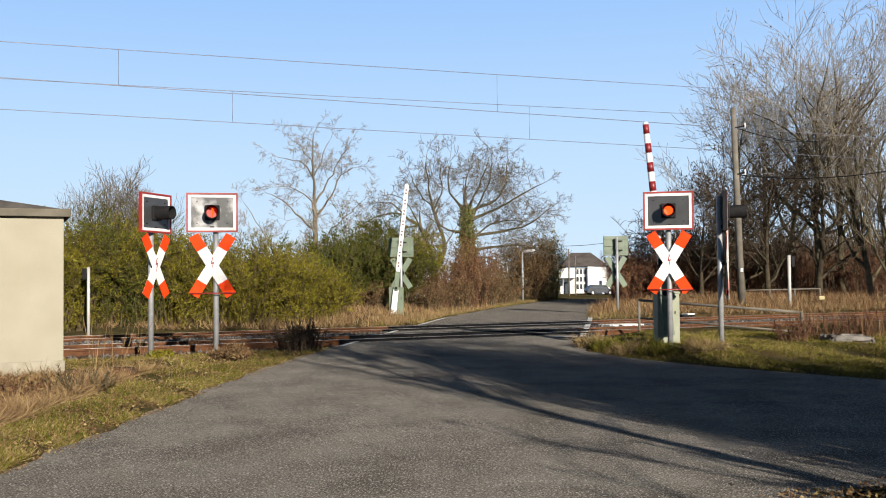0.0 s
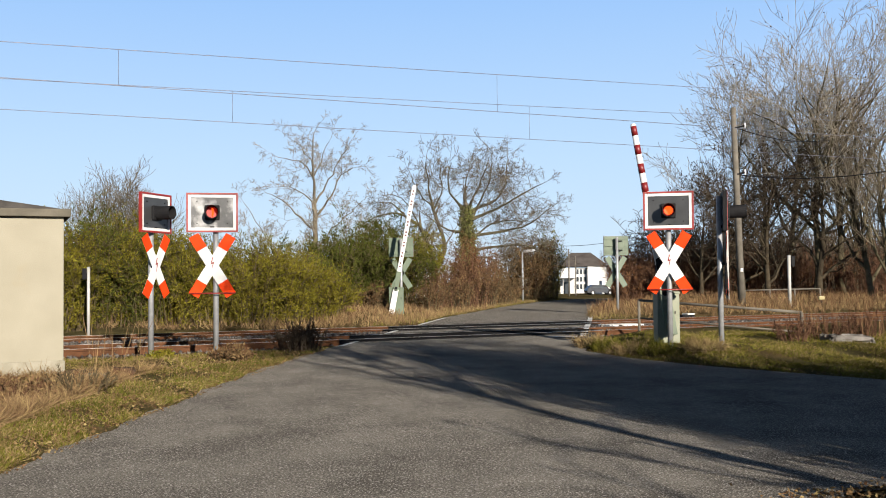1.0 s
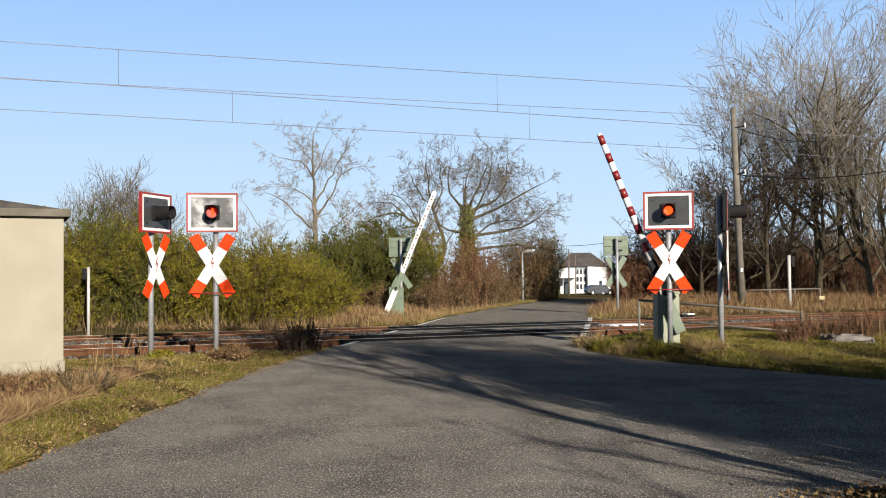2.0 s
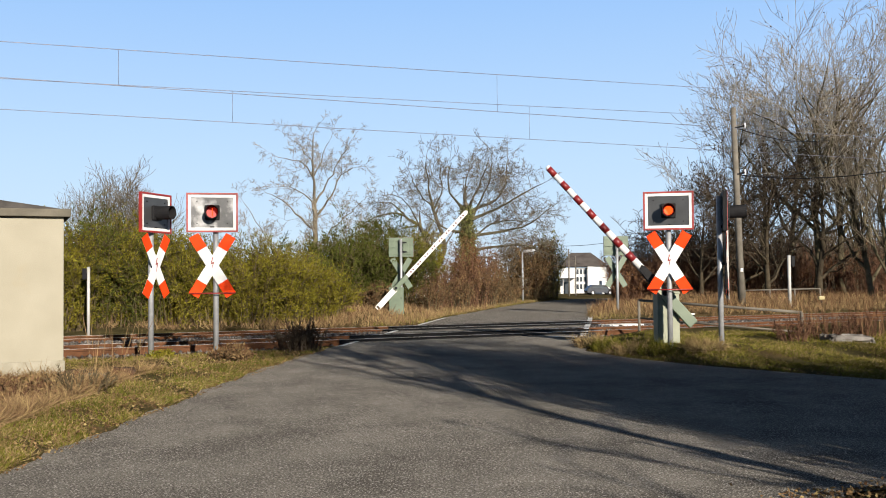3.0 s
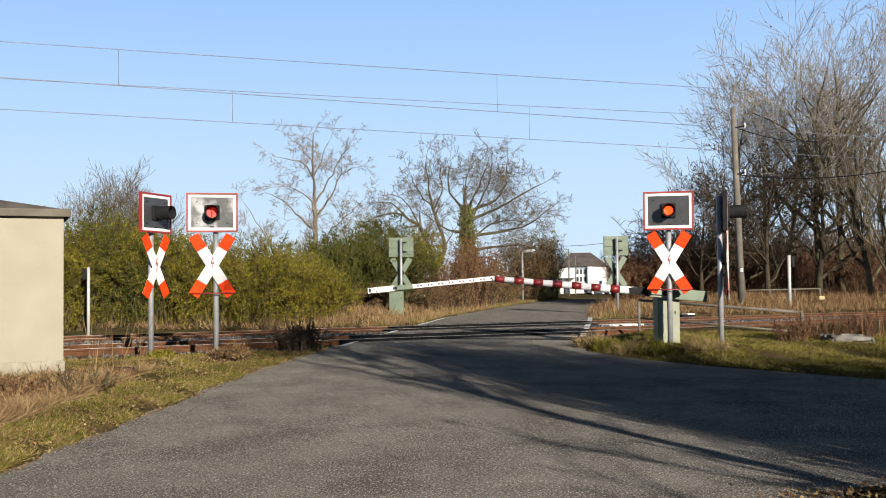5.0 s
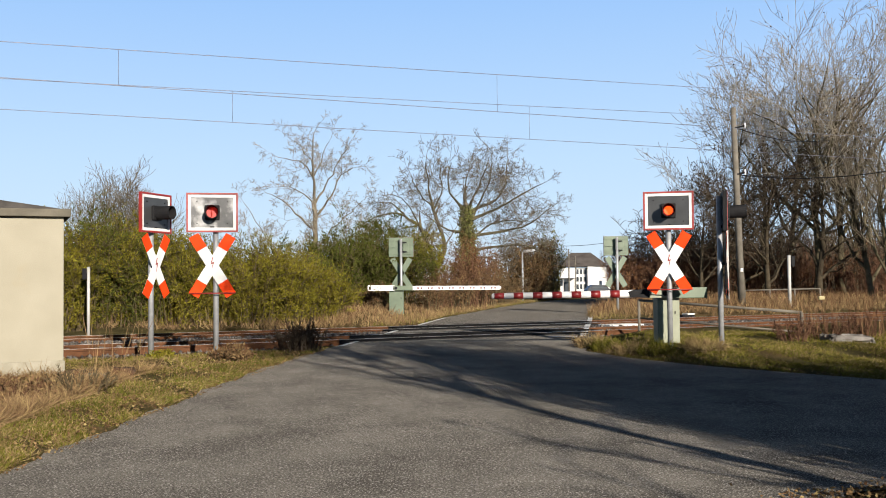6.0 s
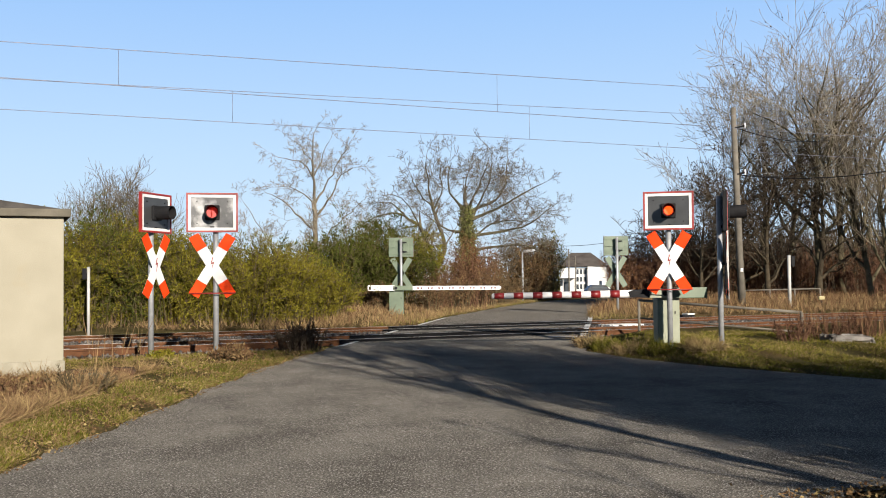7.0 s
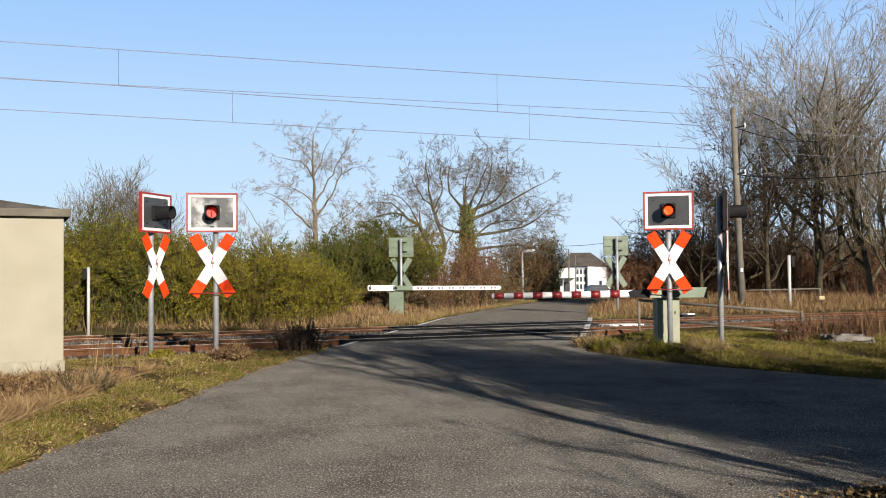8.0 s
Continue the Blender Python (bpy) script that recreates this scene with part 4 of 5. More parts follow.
def between(y0, y1, left, right, gap=0.04):
    """An area: rows from y0 to y1, from left(y) to right(y), off the road and off the rails."""
    def area(rng, n):
        y = rng.uniform(y0, y1, n)
        a, b = left(y), right(y)
        x = a + (b - a) * rng.uniform(0, 1, n)
        s = across(x, y)
        keep = (off_road(x, y) > gap + rng.normal(size=n) * 0.05) & ((s < 19.9) | (s > 27.9))
        keep &= ~((s > 13.4) & (s < 17.5) & (0.911 * x + 0.413 * y < 0.95) & (across(x, y) > 16.15))
        return x[keep], y[keep]
    return area


def plant_hedges():
    rng = np.random.default_rng(11)
    willow = "dense yellow-green willow shrub behind the tracks"
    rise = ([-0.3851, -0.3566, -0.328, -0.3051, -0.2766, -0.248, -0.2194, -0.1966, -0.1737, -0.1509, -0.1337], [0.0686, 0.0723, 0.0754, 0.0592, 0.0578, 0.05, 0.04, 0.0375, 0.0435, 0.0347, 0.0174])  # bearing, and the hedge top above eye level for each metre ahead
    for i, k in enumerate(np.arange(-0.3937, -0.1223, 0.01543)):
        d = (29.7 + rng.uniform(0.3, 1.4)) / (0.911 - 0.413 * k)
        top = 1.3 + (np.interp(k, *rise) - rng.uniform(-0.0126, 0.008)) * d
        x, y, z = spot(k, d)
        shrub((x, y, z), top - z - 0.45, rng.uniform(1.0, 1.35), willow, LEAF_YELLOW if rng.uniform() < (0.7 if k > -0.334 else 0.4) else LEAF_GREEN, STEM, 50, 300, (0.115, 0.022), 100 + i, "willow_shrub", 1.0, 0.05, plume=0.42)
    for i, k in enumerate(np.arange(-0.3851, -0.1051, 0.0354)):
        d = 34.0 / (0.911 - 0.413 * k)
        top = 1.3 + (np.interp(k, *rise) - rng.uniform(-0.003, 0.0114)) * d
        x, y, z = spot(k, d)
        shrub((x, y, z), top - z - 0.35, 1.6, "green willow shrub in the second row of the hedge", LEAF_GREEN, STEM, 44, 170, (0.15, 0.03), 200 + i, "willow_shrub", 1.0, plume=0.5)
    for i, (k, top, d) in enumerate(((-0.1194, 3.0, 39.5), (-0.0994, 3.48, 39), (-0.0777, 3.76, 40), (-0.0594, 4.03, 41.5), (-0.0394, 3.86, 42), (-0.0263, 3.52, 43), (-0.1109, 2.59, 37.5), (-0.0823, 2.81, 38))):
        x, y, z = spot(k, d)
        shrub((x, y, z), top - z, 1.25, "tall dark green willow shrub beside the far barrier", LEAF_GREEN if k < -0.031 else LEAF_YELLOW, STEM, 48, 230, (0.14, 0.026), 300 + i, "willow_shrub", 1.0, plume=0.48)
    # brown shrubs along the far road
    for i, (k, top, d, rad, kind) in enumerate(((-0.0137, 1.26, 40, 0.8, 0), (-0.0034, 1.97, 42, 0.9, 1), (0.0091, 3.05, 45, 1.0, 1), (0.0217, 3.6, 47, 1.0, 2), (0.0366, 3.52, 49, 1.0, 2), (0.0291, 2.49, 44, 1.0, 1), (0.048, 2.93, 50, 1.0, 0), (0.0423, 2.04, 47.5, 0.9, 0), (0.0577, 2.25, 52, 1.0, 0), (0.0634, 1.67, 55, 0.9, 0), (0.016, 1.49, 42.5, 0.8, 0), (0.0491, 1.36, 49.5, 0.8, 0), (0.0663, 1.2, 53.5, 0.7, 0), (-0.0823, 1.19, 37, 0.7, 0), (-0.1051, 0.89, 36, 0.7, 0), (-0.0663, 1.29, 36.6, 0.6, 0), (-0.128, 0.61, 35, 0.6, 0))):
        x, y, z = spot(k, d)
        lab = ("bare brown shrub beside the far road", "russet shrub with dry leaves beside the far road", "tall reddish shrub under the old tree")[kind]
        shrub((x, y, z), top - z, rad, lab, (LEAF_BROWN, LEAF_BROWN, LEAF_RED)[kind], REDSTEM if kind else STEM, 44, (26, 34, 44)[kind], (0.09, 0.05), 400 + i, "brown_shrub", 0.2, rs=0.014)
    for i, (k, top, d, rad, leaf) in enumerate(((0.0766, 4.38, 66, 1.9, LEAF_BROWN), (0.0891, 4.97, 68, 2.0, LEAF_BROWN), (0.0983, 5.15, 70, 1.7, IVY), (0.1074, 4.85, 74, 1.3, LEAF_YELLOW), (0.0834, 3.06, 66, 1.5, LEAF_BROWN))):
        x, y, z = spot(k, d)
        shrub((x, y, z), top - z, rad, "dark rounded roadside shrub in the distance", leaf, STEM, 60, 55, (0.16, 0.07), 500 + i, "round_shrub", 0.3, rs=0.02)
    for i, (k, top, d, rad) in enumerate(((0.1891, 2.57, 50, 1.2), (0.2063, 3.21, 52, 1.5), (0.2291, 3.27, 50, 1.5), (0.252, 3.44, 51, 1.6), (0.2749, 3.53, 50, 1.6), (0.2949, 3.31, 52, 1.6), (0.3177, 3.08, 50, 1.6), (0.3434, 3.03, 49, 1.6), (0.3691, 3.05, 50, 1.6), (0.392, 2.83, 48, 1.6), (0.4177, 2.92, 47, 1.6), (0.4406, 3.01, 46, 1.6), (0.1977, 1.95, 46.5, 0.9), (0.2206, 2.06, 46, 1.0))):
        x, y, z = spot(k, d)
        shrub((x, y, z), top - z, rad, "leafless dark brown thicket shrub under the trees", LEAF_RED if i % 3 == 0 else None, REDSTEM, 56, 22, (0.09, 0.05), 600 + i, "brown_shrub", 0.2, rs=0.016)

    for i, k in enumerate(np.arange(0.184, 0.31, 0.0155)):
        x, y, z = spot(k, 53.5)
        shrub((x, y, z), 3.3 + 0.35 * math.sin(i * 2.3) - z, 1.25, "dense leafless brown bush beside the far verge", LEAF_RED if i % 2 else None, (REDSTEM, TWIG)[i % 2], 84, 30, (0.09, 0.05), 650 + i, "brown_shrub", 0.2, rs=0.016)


def screen_hedge():
    """Unseen hedges, added behind and beside the viewpoint to block low sky light."""
    rng = np.random.default_rng(55)
    spots = [(x, -19 + rng.uniform(-2, 2)) for x in np.arange(-26, 27, 3.6)] + [(-16 + rng.uniform(-2, 2), y) for y in np.arange(-16, 9, 3.6)] + [(21 + rng.uniform(-2, 2), y) for y in np.arange(-16, 9, 3.6)]
    for i, (x, y) in enumerate(spots):
        shrub(at_ground(x, y), rng.uniform(3.6, 4.6), 2.3, "unseen rough dark green shrub added to block low sky light", LEAF_GREEN if i % 3 else LEAF_BROWN, STEM, 40, 60, (0.34, 0.2), 800 + i, "screen_shrub")


def far_wood():
    """The depth of the wood behind the front trees: upright twigs and thin stems past counting."""
    rng = np.random.default_rng(909)
    segs = []
    for k in range(3800):
        d = rng.uniform(56, 70)
        kx = rng.uniform(0.225, 0.52)
        x, y = kx * d, d
        z = float(ground_z(x, y))
        h = rng.uniform(1.2, 3.2 + 1.6 * rng.uniform())
        q, w = np.array([x, y, z]), np.array([rng.normal() * 0.12, rng.normal() * 0.1, 1.0])
        for i in range(4):
            e = q + (w + rng.normal(size=3) * 0.12) * h / 4
            segs.append((*q, *e, 0.035 * (1.1 - i / 4), 0.035 * (0.85 - i / 4) + 0.004))
            for _ in range(3):
                tw = q + (e - q) * rng.uniform() + (w * 0.7 + rng.normal(size=3) * 0.5) * 0.13 * h
                segs.append((*q, *tw, 0.014, 0.006))
            q = e
    tagged(place(new("far_wood", tubes("far_wood", segs, 3)), TWIG), "dense leafless brown wood behind the trees", "wood", kind="stuff")


def plant_trees():
    limbed_tree(spot(-0.1300, 47), "pale slender leafless tree above the hedge", (
        (0.16, 0.11, (0, -0.2), (0.05, 2.6), (0.05, 4.3)), (0.11, 0.02, (0.05, 4.3), (-0.05, 6.2), (0.0, 8.1)),
        (0.07, 0.015, (0.05, 3.6), (-0.9, 4.3), (-1.4, 5.1), (-2.2, 5.4)), (0.07, 0.015, (0.05, 4.2), (0.9, 5.2), (1.3, 6.1), (1.9, 6.4)),
        (0.05, 0.012, (0.05, 4.8), (-0.6, 5.6), (-1.5, 5.6)), (0.05, 0.012, (0, 6.0), (-0.5, 6.9), (-1.6, 7.0)),
        (0.06, 0.012, (0.05, 4.9), (0.7, 5.8), (1.4, 7.0), (1.8, 7.5)), (0.04, 0.012, (0, 6.2), (0.4, 7.2), (0.7, 7.9)),
        (0.04, 0.012, (0, 6.6), (-0.4, 7.4), (-0.9, 7.8)), (0.06, 0.012, (0.1, 1.9), (0.9, 2.9), (1.6, 3.4), (2.6, 3.6)),
        (0.06, 0.012, (0.1, 2.3), (0.7, 3.5), (1.4, 4.1), (2.3, 4.9)), (0.06, 0.012, (-0.1, 0.3), (-1.4, 2.0), (-2.2, 3.0), (-2.9, 3.6)),
        (0.05, 0.012, (-0.1, 0.4), (-1.5, 2.4), (-2.4, 3.9), (-2.8, 4.7))), 24, PALEBARK, PALETWIG, 1.0, 3, rmin=0.007, shrink=0.55, lift=0.02)
    limbed_tree(spot(0.0262, 56), "old broad leafless tree with ivy on its trunk", (
        (0.27, 0.15, (0, -0.2), (-0.05, 2.8), (-0.15, 5.3)), (0.12, 0.03, (-0.1, 3.6), (1.7, 3.8), (3.5, 4.2), (4.6, 5.1)), (0.12, 0.03, (-0.1, 4.4), (1.4, 5.0), (2.9, 5.8), (3.8, 6.3)),
        (0.11, 0.025, (0, 2.7), (1.6, 3.0), (3.2, 3.1), (4.4, 2.6)), (0.12, 0.025, (-0.1, 4.9), (1.6, 5.6), (2.2, 6.5), (2.3, 7.8)), (0.10, 0.02, (-0.2, 5.1), (-1.0, 5.8), (-1.2, 6.7), (-1.0, 7.6)),
        (0.10, 0.02, (-0.1, 5.0), (0.6, 6.3), (1.1, 7.7)), (0.09, 0.02, (0.2, 4.6), (1.2, 6.6), (1.4, 8.1)), (0.10, 0.02, (-0.1, 3.7), (-1.3, 3.9), (-2.3, 4.7)), (0.09, 0.02, (-0.1, 3.1), (1.2, 4.3), (2.4, 4.5), (3.2, 4.4)),
        (0.09, 0.02, (0.0, 2.3), (1.0, 2.4), (2.0, 1.9)), (0.08, 0.02, (-0.15, 5.3), (-0.2, 6.5), (0.1, 7.5))), 8, OLIVEBARK, MIDTWIG, 1.35, 3, rmin=0.0085, ivy=9000, shrink=0.6, lift=0.0)
    limbed_tree(spot(-0.0110, 55), "leafless tree with twisted spreading limbs", (
        (0.20, 0.17, (0, -0.2), (0.15, 1.6)), (0.16, 0.10, (0.15, 1.6), (-0.1, 2.9), (-0.7, 4.2)), (0.10, 0.025, (-0.7, 4.2), (-1.8, 4.9), (-3.0, 4.7), (-3.7, 4.3)),
        (0.16, 0.09, (0.15, 1.6), (0.8, 2.9), (0.5, 3.9), (0.1, 5.1)), (0.08, 0.02, (0.1, 5.1), (-0.2, 6.4), (-0.3, 7.6)), (0.06, 0.02, (-0.8, 4.2), (-2.0, 3.9), (-2.7, 3.4)), (0.06, 0.02, (-1.5, 4.8), (-2.4, 5.6), (-3.2, 5.5)),
        (0.06, 0.02, (0.1, 5.2), (-0.8, 6.1), (-1.1, 6.9)), (0.06, 0.02, (0.1, 5.0), (0.6, 6.0), (0.5, 7.2)), (0.06, 0.02, (-0.4, 3.6), (-1.4, 5.6), (-2.2, 5.9)), (0.05, 0.02, (0.7, 3.0), (-0.6, 3.1), (-1.9, 2.9))), 33, OLIVEBARK, MIDTWIG, 1.2, 3, rmin=0.0085, shrink=0.6, lift=0.0)
    for i, (k, d, h) in enumerate(((-0.3423, 60, 7.2), (-0.3234, 62, 7.9), (-0.3023, 60, 7.0))):
        tree(spot(k, d), h, 0.13, "finely twigged leafless tree behind the hedge", 60 + i, 4, 0.65, 0.08, 4, 0.25, twig=MIDTWIG, rmin=0.010, limbs=12)
    tree(spot(0.2251, 54), 5.4, 0.2, "small crooked leafless tree", 71, 4, 1.0, 0.02, 4, 0.55, twig=TWIG, wob=0.28, limbs=7, rmin=0.014)
    poplars = ((0.296, 52, 11.6, 0.16), (0.352, 50, 12.4, 0.18), (0.378, 46, 12.8, 0.19), (0.405, 47, 13.2, 0.19), (0.325, 55, 11.6, 0.15))
    for i, (k, d, h, r) in enumerate(poplars):
        tree(spot(k, d), h, r, "tall leafless poplar with pale upright twigs in the trackside wood", 80 + i, 4, 0.60, 0.09, 4, 0.36, wob=0.17, limbs=12, rmin=0.009, ratio=0.52, stout=0.70, bark=OLIVEBARK, twig=PALETWIG, reach=1.15, cones=150)
    for i, (k, d, h, r) in enumerate(((0.418, 50, 9.2, 0.14), (0.433, 44, 9.4, 0.15), (0.452, 43, 9.0, 0.15))):
        tree(spot(k, d), h, r, "leafless tree with upright olive-brown stems in the trackside wood", 95 + i, 4, 0.48, 0.12, 4, 0.15, wob=0.15, limbs=13, rmin=0.008, ratio=0.52, stout=0.65, bark=OLIVEBARK, twig=MIDTWIG, cones=200)
    alders = ((0.262, 47, 5.8, 0.12), (0.281, 48, 7.2, 0.14), (0.303, 47, 7.4, 0.15), (0.327, 46, 7.0, 0.15), (0.380, 45, 7.6, 0.17))
    for i, (k, d, h, r) in enumerate(alders):
        tree(spot(k, d), h, r, "dark leafless alder with small cones in the trackside wood", 100 + i, 4, 0.75, 0.05, 4, 0.2, wob=0.2, limbs=9, rmin=0.009, ratio=0.58, stout=0.6, bark=BARK, twig=TWIG, cones=900)
    # the trees behind the viewpoint whose long shadows lie on the road: c across the sun's way, a along it
    def by_sun(c, a):
        return at_ground(0.918 * c - 0.397 * a, 0.397 * c + 0.918 * a)
    limbed_tree(by_sun(5.80, -1.0), "tall forked leafless tree behind the viewpoint", (
        (0.125, 0.085, (0, -0.2), (0.0, 2.2), (-0.12, 4.6)), (0.08, 0.03, (-0.12, 4.6), (-0.5, 5.6), (-0.6, 7.6)), (0.075, 0.03, (-0.12, 4.6), (0.5, 5.2), (0.7, 6.6), (0.8, 8.4)), (0.05, 0.02, (-0.2, 4.9), (-1.2, 5.8), (-1.7, 6.6)), (0.05, 0.02, (0.3, 5.1), (1.2, 5.6), (1.6, 6.8))), 120, BARK, TWIG, 0.9, 1, 0.012)
    trunks = ((7.12, -1.5, 6.2, 0.10), (8.25, -2.5, 6.4, 0.11), (9.30, -1.0, 5.8, 0.12), (7.72, -4.0, 6.6, 0.08), (8.75, -0.5, 5.2, 0.08), (9.85, -3.5, 6.0, 0.10), (10.4, -1.2, 4.9, 0.09), (10.8, -2.0, 4.4, 0.11), (11.5, -1.0, 4.0, 0.10), (12.2, -1.6, 4.0, 0.10), (13.0, -1.2, 3.8, 0.10), (13.8, -1.8, 3.8, 0.10), (14.8, -1.0, 3.8, 0.11), (9.0, -9.0, 8.4, 0.12), (7.4, -9.0, 8.4, 0.12), (10.2, -8.0, 7.0, 0.12))
    for i, (c, a, h, r) in enumerate(trunks):
        tree(by_sun(c, a), h, r, "leafless roadside tree behind the viewpoint", 121 + i, 4, 0.36, 0.22, 3, 0.3, limbs=8, rmin=0.012, wob=0.12)
    # unseen leafy row, added to deepen the road's shade and block sky light
    for i in range(16):
        c, a = 9.0 + i * 0.46, -1.4 + 0.9 * math.sin(i * 2.1)
        shrub(by_sun(c, a), 3.9 + 0.5 * math.sin(i * 1.7), 0.85, "unseen shrub with dry brown leaves added to shade the road", LEAF_BROWN, STEM, 40, 70, (0.15, 0.09), 1400 + i, "brown_shrub", rs=0.018)
    rng = np.random.default_rng(404)
    # unseen stems, added in number so that streaks of shade cover the road
    for i in range(150):
        c, a = 6.7 + 9.4 * rng.uniform() ** 0.62, rng.uniform(-4.0, 0.8)
        top = (np.interp(c, [6.5, 9.8, 10.5, 12.4, 16], [18.0, 19.5, 17.6, 17.2, 17.0]) - a) / 3.5
        tree(by_sun(c, a), top * rng.uniform(0.75, 1.02), rng.uniform(0.04, 0.075), "unseen slim leafless sapling added for shadow streaks on the road", 150 + i, 2, 0.36, 0.26, 4, 0.1, limbs=10, rmin=0.017, name="sapling", wob=0.10, stout=0.7)
    # unseen sparse bushes, added to break up sunlight on the near road
    for i in range(12):
        c, a = 6.35 + i * 0.19, -1.6 + 0.9 * math.sin(i * 2.7)
        shrub(by_sun(c, a), 2.9 + 0.6 * math.sin(i * 1.3), 0.5, "unseen thin leafless bush added to dapple the near road", None, STEM, 15, 0, (0.1, 0.05), 1500 + i, "brown_shrub", rs=0.02)
    # two unseen trees, added so that their high crowns shade deck and rails
    for i, (c, a) in enumerate(((5.72, -7.0), (7.10, -8.0))):
        limbed_tree(by_sun(c, a), "unseen tall slim tree added so that its crown shades the crossing", ((0.10, 0.06, (0, -0.2), (0.05, 5.0), (0, 8.6)), (0.06, 0.03, (0, 8.2), (-0.5, 9.4), (-1.5, 10.6)), (0.06, 0.03, (0, 8.4), (0.6, 9.6), (1.4, 10.8)), (0.06, 0.03, (0, 8.6), (0.0, 9.8), (0.2, 11.2)), (0.05, 0.03, (0, 8.5), (-0.2, 9.6), (-0.6, 11.2)), (0.05, 0.03, (0, 8.0), (0.8, 8.9), (1.8, 9.6)), (0.05, 0.03, (0, 7.9), (-0.9, 8.8), (-2.0, 9.4))), 140 + i, BARK, TWIG, 1.3, 2, 0.018)
    # unseen low thickets, added to keep sun off the road's near end
    for i in range(20):
        c, a = 8.4 + i * 0.38, rng.uniform(-2.0, 0.5)
        shrub(by_sun(c, a), rng.uniform(2.3, 3.2), 0.8, "unseen leafless brown thicket added to shade the near road", None, STEM, 42, 0, (0.1, 0.05), 1300 + i, "brown_shrub", rs=0.016)


def plant_grass():
    L = lambda y: np.interp(y, LEFT_Y, LEFT_X)
    R = lambda y: np.interp(y, RIGHT_Y, RIGHT_X)
    near = between(7.0, 19.8, lambda y: np.maximum(-0.47 * y - 0.3, L(y) - 6), lambda y: L(y) + 0.1)
    blades("green_grass", "short green grass on the near verge", 70000, near, 0.07, 0.009, GRASS_GREEN, 1, 0.7, 0.75, 0.75)
    blades("dry_grass", "flattened dry grass on the near verge", 95000, near, 0.095, 0.007, GRASS_DRY, 2, 0.35, 0.95, 0.7)
    tuft = between(8.5, 15.6, lambda y: np.maximum(-0.47 * y - 0.3, L(y) - 6), lambda y: L(y) - 0.7 - 0.05 * y)
    blades("straw_grass", "long tangled straw beside the hut", 48000, tuft, 0.26, 0.008, GRASS_STRAW, 3, 0.35, 0.85, 0.95)
    stalk = between(14.0, 16.2, lambda y: -0.40 * y + 0.6, lambda y: -0.40 * y + 1.4)
    blades("tall_stalks", "a few tall pale grass stalks beside the hut", 34, stalk, 0.95, 0.008, GRASS_STRAW, 13, 1.0, 0.22)
    edge = between(7.0, 19.0, lambda y: L(y) - 1.1, lambda y: L(y) + 0.05, 0.0)
    blades("green_grass", "fresh green grass along the asphalt edge", 18000, edge, 0.07, 0.009, GRASS_FRESH, 14, 0.7, 0.7, 1.2)
    isle = between(12.4, 21.5, lambda y: R(y) - 0.1, lambda y: 0.5 * y + 1.0)
    blades("green_grass", "rough green grass on the verge beside the side road", 110000, isle, 0.075, 0.008, GRASS_GREEN, 4, 0.8, 0.8, 0.6)
    blades("dry_grass", "dry grass on the verge beside the side road", 45000, isle, 0.10, 0.008, GRASS_DRY, 5, 0.5, 0.9, 1.0)
    bank = between(28.5, 46, lambda y: -0.42 * y, lambda y: L(y) + 0.1)
    blades("straw_grass", "pale straw on the far bank", 50000, bank, 0.30, 0.016, GRASS_STRAW, 6, 0.9, 0.6, 1.0)
    bank2 = between(29, 52, lambda y: R(y) - 0.1, lambda y: 0.5 * y)
    blades("straw_grass", "pale straw along the far side of the tracks", 60000, bank2, 0.36, 0.018, GRASS_STRAW, 7, 0.9, 0.55, 1.1)
    blades("dead_weeds", "brown dead weeds in the straw beyond the tracks", 22000, bank2, 0.5, 0.014, WEED, 17, 1.0, 0.35, 1.0)
    blades("dead_weeds", "brown dead weeds on the far bank", 9000, bank, 0.4, 0.014, WEED, 18, 1.0, 0.4, 1.1)
    rim = between(28.5, 60, lambda y: L(y) - 1.6, lambda y: R(y) + 1.6, 0.0)
    blades("verge_grass", "yellowed grass along the far road edges", 30000, rim, 0.2, 0.016, GRASS_DRY, 8, 1.0, 0.6)
    blades("verge_grass", "greenish grass along the far road edges", 20000, rim, 0.15, 0.016, GRASS_GREEN, 9, 1.0, 0.6)
    weeds = between(19.2, 22.6, lambda y: 0.36 * y, lambda y: 0.5 * y + 1)
    blades("dead_weeds", "reddish dead weed stems beside the tracks", 420, weeds, 0.6, 0.012, WEED, 10, 1.0, 0.16)


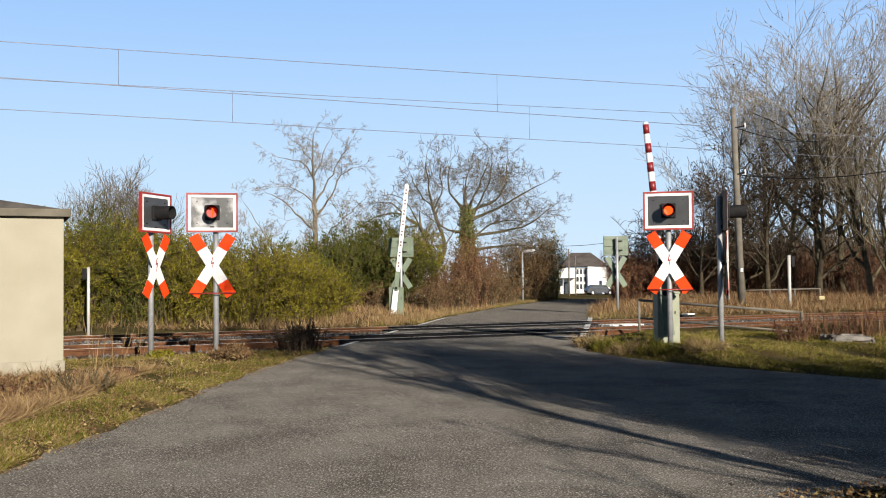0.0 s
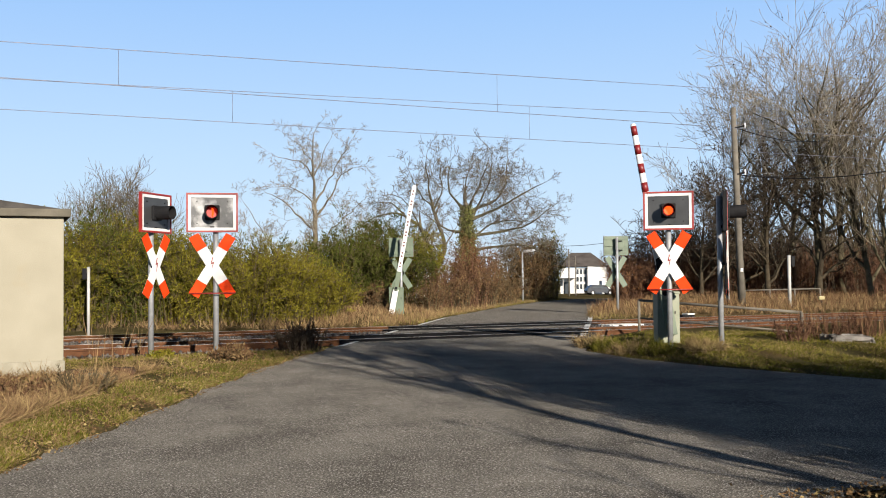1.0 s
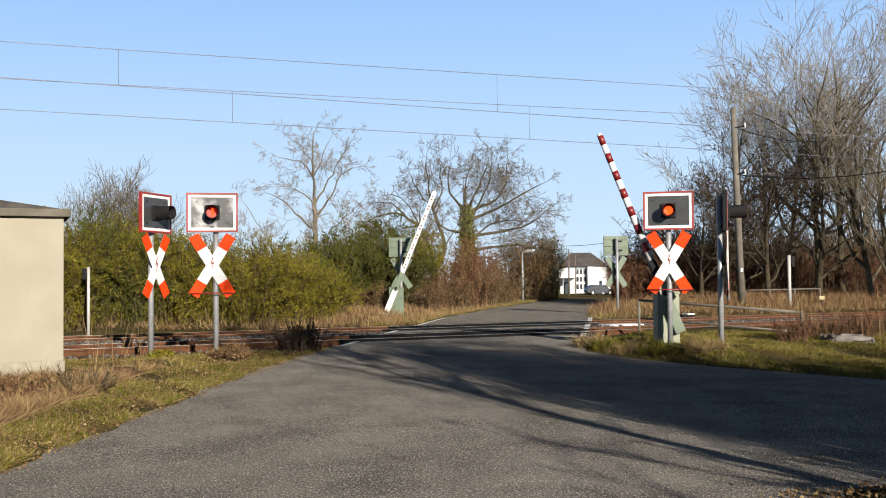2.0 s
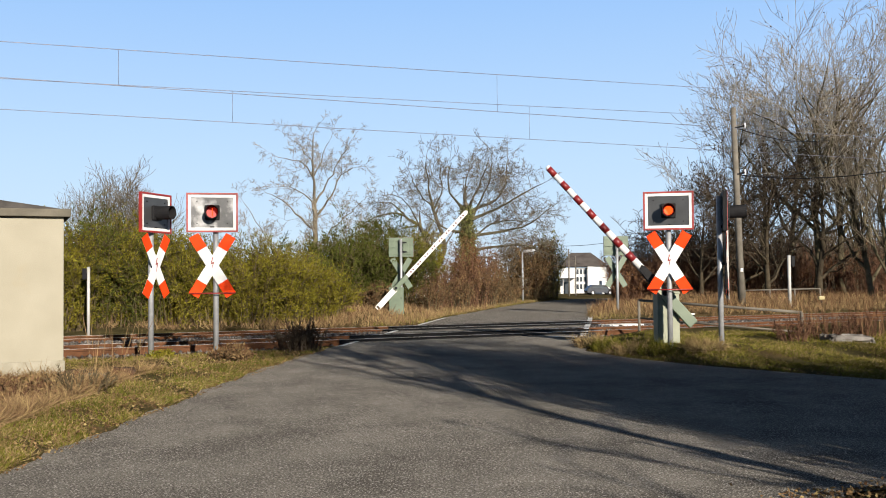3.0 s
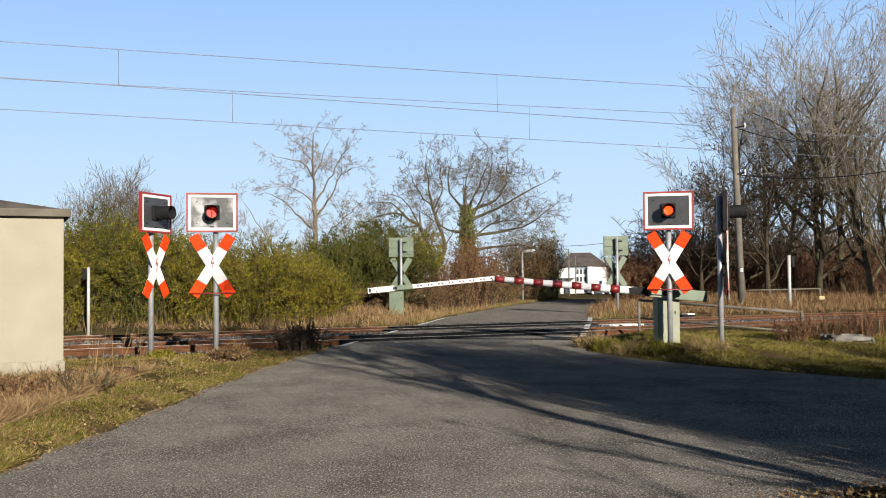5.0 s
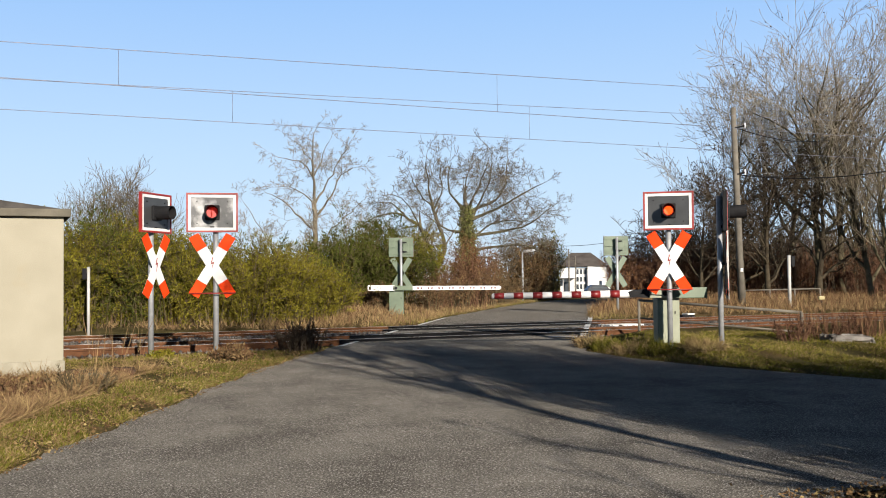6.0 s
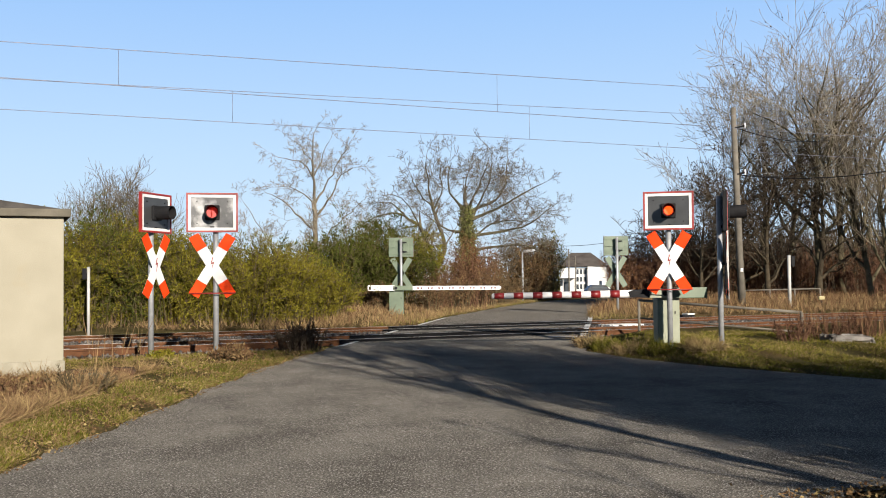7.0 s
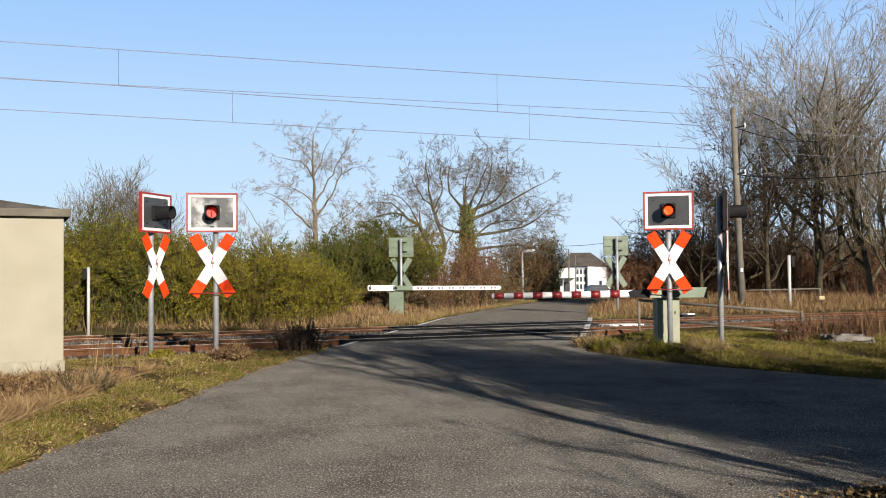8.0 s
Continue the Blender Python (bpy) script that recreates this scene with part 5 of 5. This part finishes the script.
def litter():
    """Fallen leaves on the verge and along the asphalt's edge."""
    rng = np.random.default_rng(77)
    n = 5200
    y = rng.uniform(7.2, 19, n)
    x = np.interp(y, LEFT_Y, LEFT_X) - rng.gamma(1.2, 0.9, n) + 0.12
    n2 = 1500
    y2 = rng.uniform(6.6, 8.2, n2)
    x2 = np.interp(y2, RIGHT_Y, RIGHT_X) + rng.normal(size=n2) * 0.35
    y3 = rng.uniform(13, 19.5, 1800)
    x3 = np.interp(y3, RIGHT_Y, RIGHT_X) + rng.gamma(1.2, 0.8, 1800) - 0.1
    x, y = np.concatenate([x, x2, x3]), np.concatenate([y, y2, y3])
    z = np.where(off_road(x, y) > 0.1, ground_z(x, y) + rng.uniform(0.01, 0.05, len(x)), road_z(x, y) + 0.02)
    way = np.stack([rng.normal(size=len(x)), rng.normal(size=len(x)), rng.normal(size=len(x)) * 0.25], -1)
    half = rng.uniform(0, 1, len(x)) < 0.75
    for pick, mat, size, lab in ((half, LEAF_BROWN, 0.034, "fallen brown leaves on the verge"), (~half, GRASS_DRY, 0.036, "fallen pale leaves on the verge")):
        me = leaves("fallen_leaves", np.stack([x, y, z], -1)[pick], way[pick], size, size * 0.7, rng)
        tagged(place(new("fallen_leaves", me), mat), lab, "leaves", kind="stuff")


def low_plants():
    """Low scrub on the near verges."""
    for i, (x, y, h, r, leaf, stem, lab) in enumerate(((-2.62, 19.0, 0.66, 0.42, None, TWIG, "low dark twiggy bush at the road edge"), (-2.95, 19.3, 0.62, 0.45, None, TWIG, "low dark twiggy bush at the road edge"), (-2.78, 18.75, 0.5, 0.4, None, TWIG, "low dark twiggy bush at the road edge"), (-3.7, 17.2, 0.28, 0.4, LEAF_BROWN, STEM, "low withered bramble in the verge"), (3.15, 18.9, 0.36, 0.4, GRASS_GREEN, STEM, "tufted green weed at the road corner"), (3.5, 18.3, 0.32, 0.45, GRASS_DRY, STEM, "tufted yellow weed at the road corner"), (3.9, 18.1, 0.3, 0.4, GRASS_GREEN, STEM, "tufted green weed before the barrier cabinet"), (2.95, 19.6, 0.4, 0.4, GRASS_DRY, REDSTEM, "tufted yellow weed at the road corner"), (4.7, 17.9, 0.26, 0.4, GRASS_DRY, STEM, "tufted dry weed in the verge"), (6.9, 19.6, 0.55, 0.5, None, REDSTEM, "bare russet scrub beside the tracks"), (7.8, 20.0, 0.6, 0.6, None, REDSTEM, "bare russet scrub beside the tracks"), (8.8, 20.6, 0.6, 0.6, None, REDSTEM, "bare russet scrub beside the tracks"), (-4.9, 13.2, 0.34, 0.5, None, STEM, "tangled dead bramble before the hut"), (-5.6, 12.6, 0.36, 0.6, LEAF_BROWN, REDSTEM, "tangled russet bramble before the hut"), (-5.02, 17.7, 0.16, 0.22, LEAF_YELLOW, STEM, "small yellow-leaved plant at the signal post"))):
        tuft = leaf in (GRASS_GREEN, GRASS_DRY)
        shrub(at_ground(x, y, -0.03), h * (0.6 if tuft else 1), r, lab, leaf, stem, 34, 70 if tuft else 40, (0.13, 0.007) if tuft else (0.07, 0.03), 700 + i, "low_bush", 1.3 if tuft else 0.5, 0.05, 0.006)


plant_hedges()
litter()
low_plants()
screen_hedge()
far_wood()
plant_trees()
plant_grass()


# ---- what moves ----
def motions():
    # both booms sink from upright to level
    falls = [(0.0, 84.6), (0.5, 83.4), (1.0, 80.4), (1.5, 75.6), (1.7, 73.2), (2.25, 63.8), (2.8, 52.6), (3.0, 47.9), (3.2, 43.0), (3.5, 35.5), (3.7, 30.4), (4.0, 23.4), (4.2, 19.2), (4.5, 13.6), (4.7, 10.2), (5.1, 4.0), (5.45, 0.4), (5.7, -0.4), (8.0, -0.4)]
    walk(boom_near, [(t, pose(0, -0.28, 0.87, 0, a, 0)) for t, a in falls])
    walk(boom_far, [(t, pose(0, -0.28, 0.87, 0, -(a - 1.1 * min(1, max(0, a / 30))), 0)) for t, a in falls])
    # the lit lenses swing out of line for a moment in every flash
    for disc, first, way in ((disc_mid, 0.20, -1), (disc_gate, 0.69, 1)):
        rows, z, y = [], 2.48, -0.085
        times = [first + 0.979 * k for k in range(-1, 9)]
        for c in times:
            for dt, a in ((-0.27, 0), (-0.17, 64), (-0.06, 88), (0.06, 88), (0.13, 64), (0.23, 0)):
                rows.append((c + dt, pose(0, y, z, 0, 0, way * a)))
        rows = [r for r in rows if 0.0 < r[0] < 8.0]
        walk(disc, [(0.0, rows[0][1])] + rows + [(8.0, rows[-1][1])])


motions()
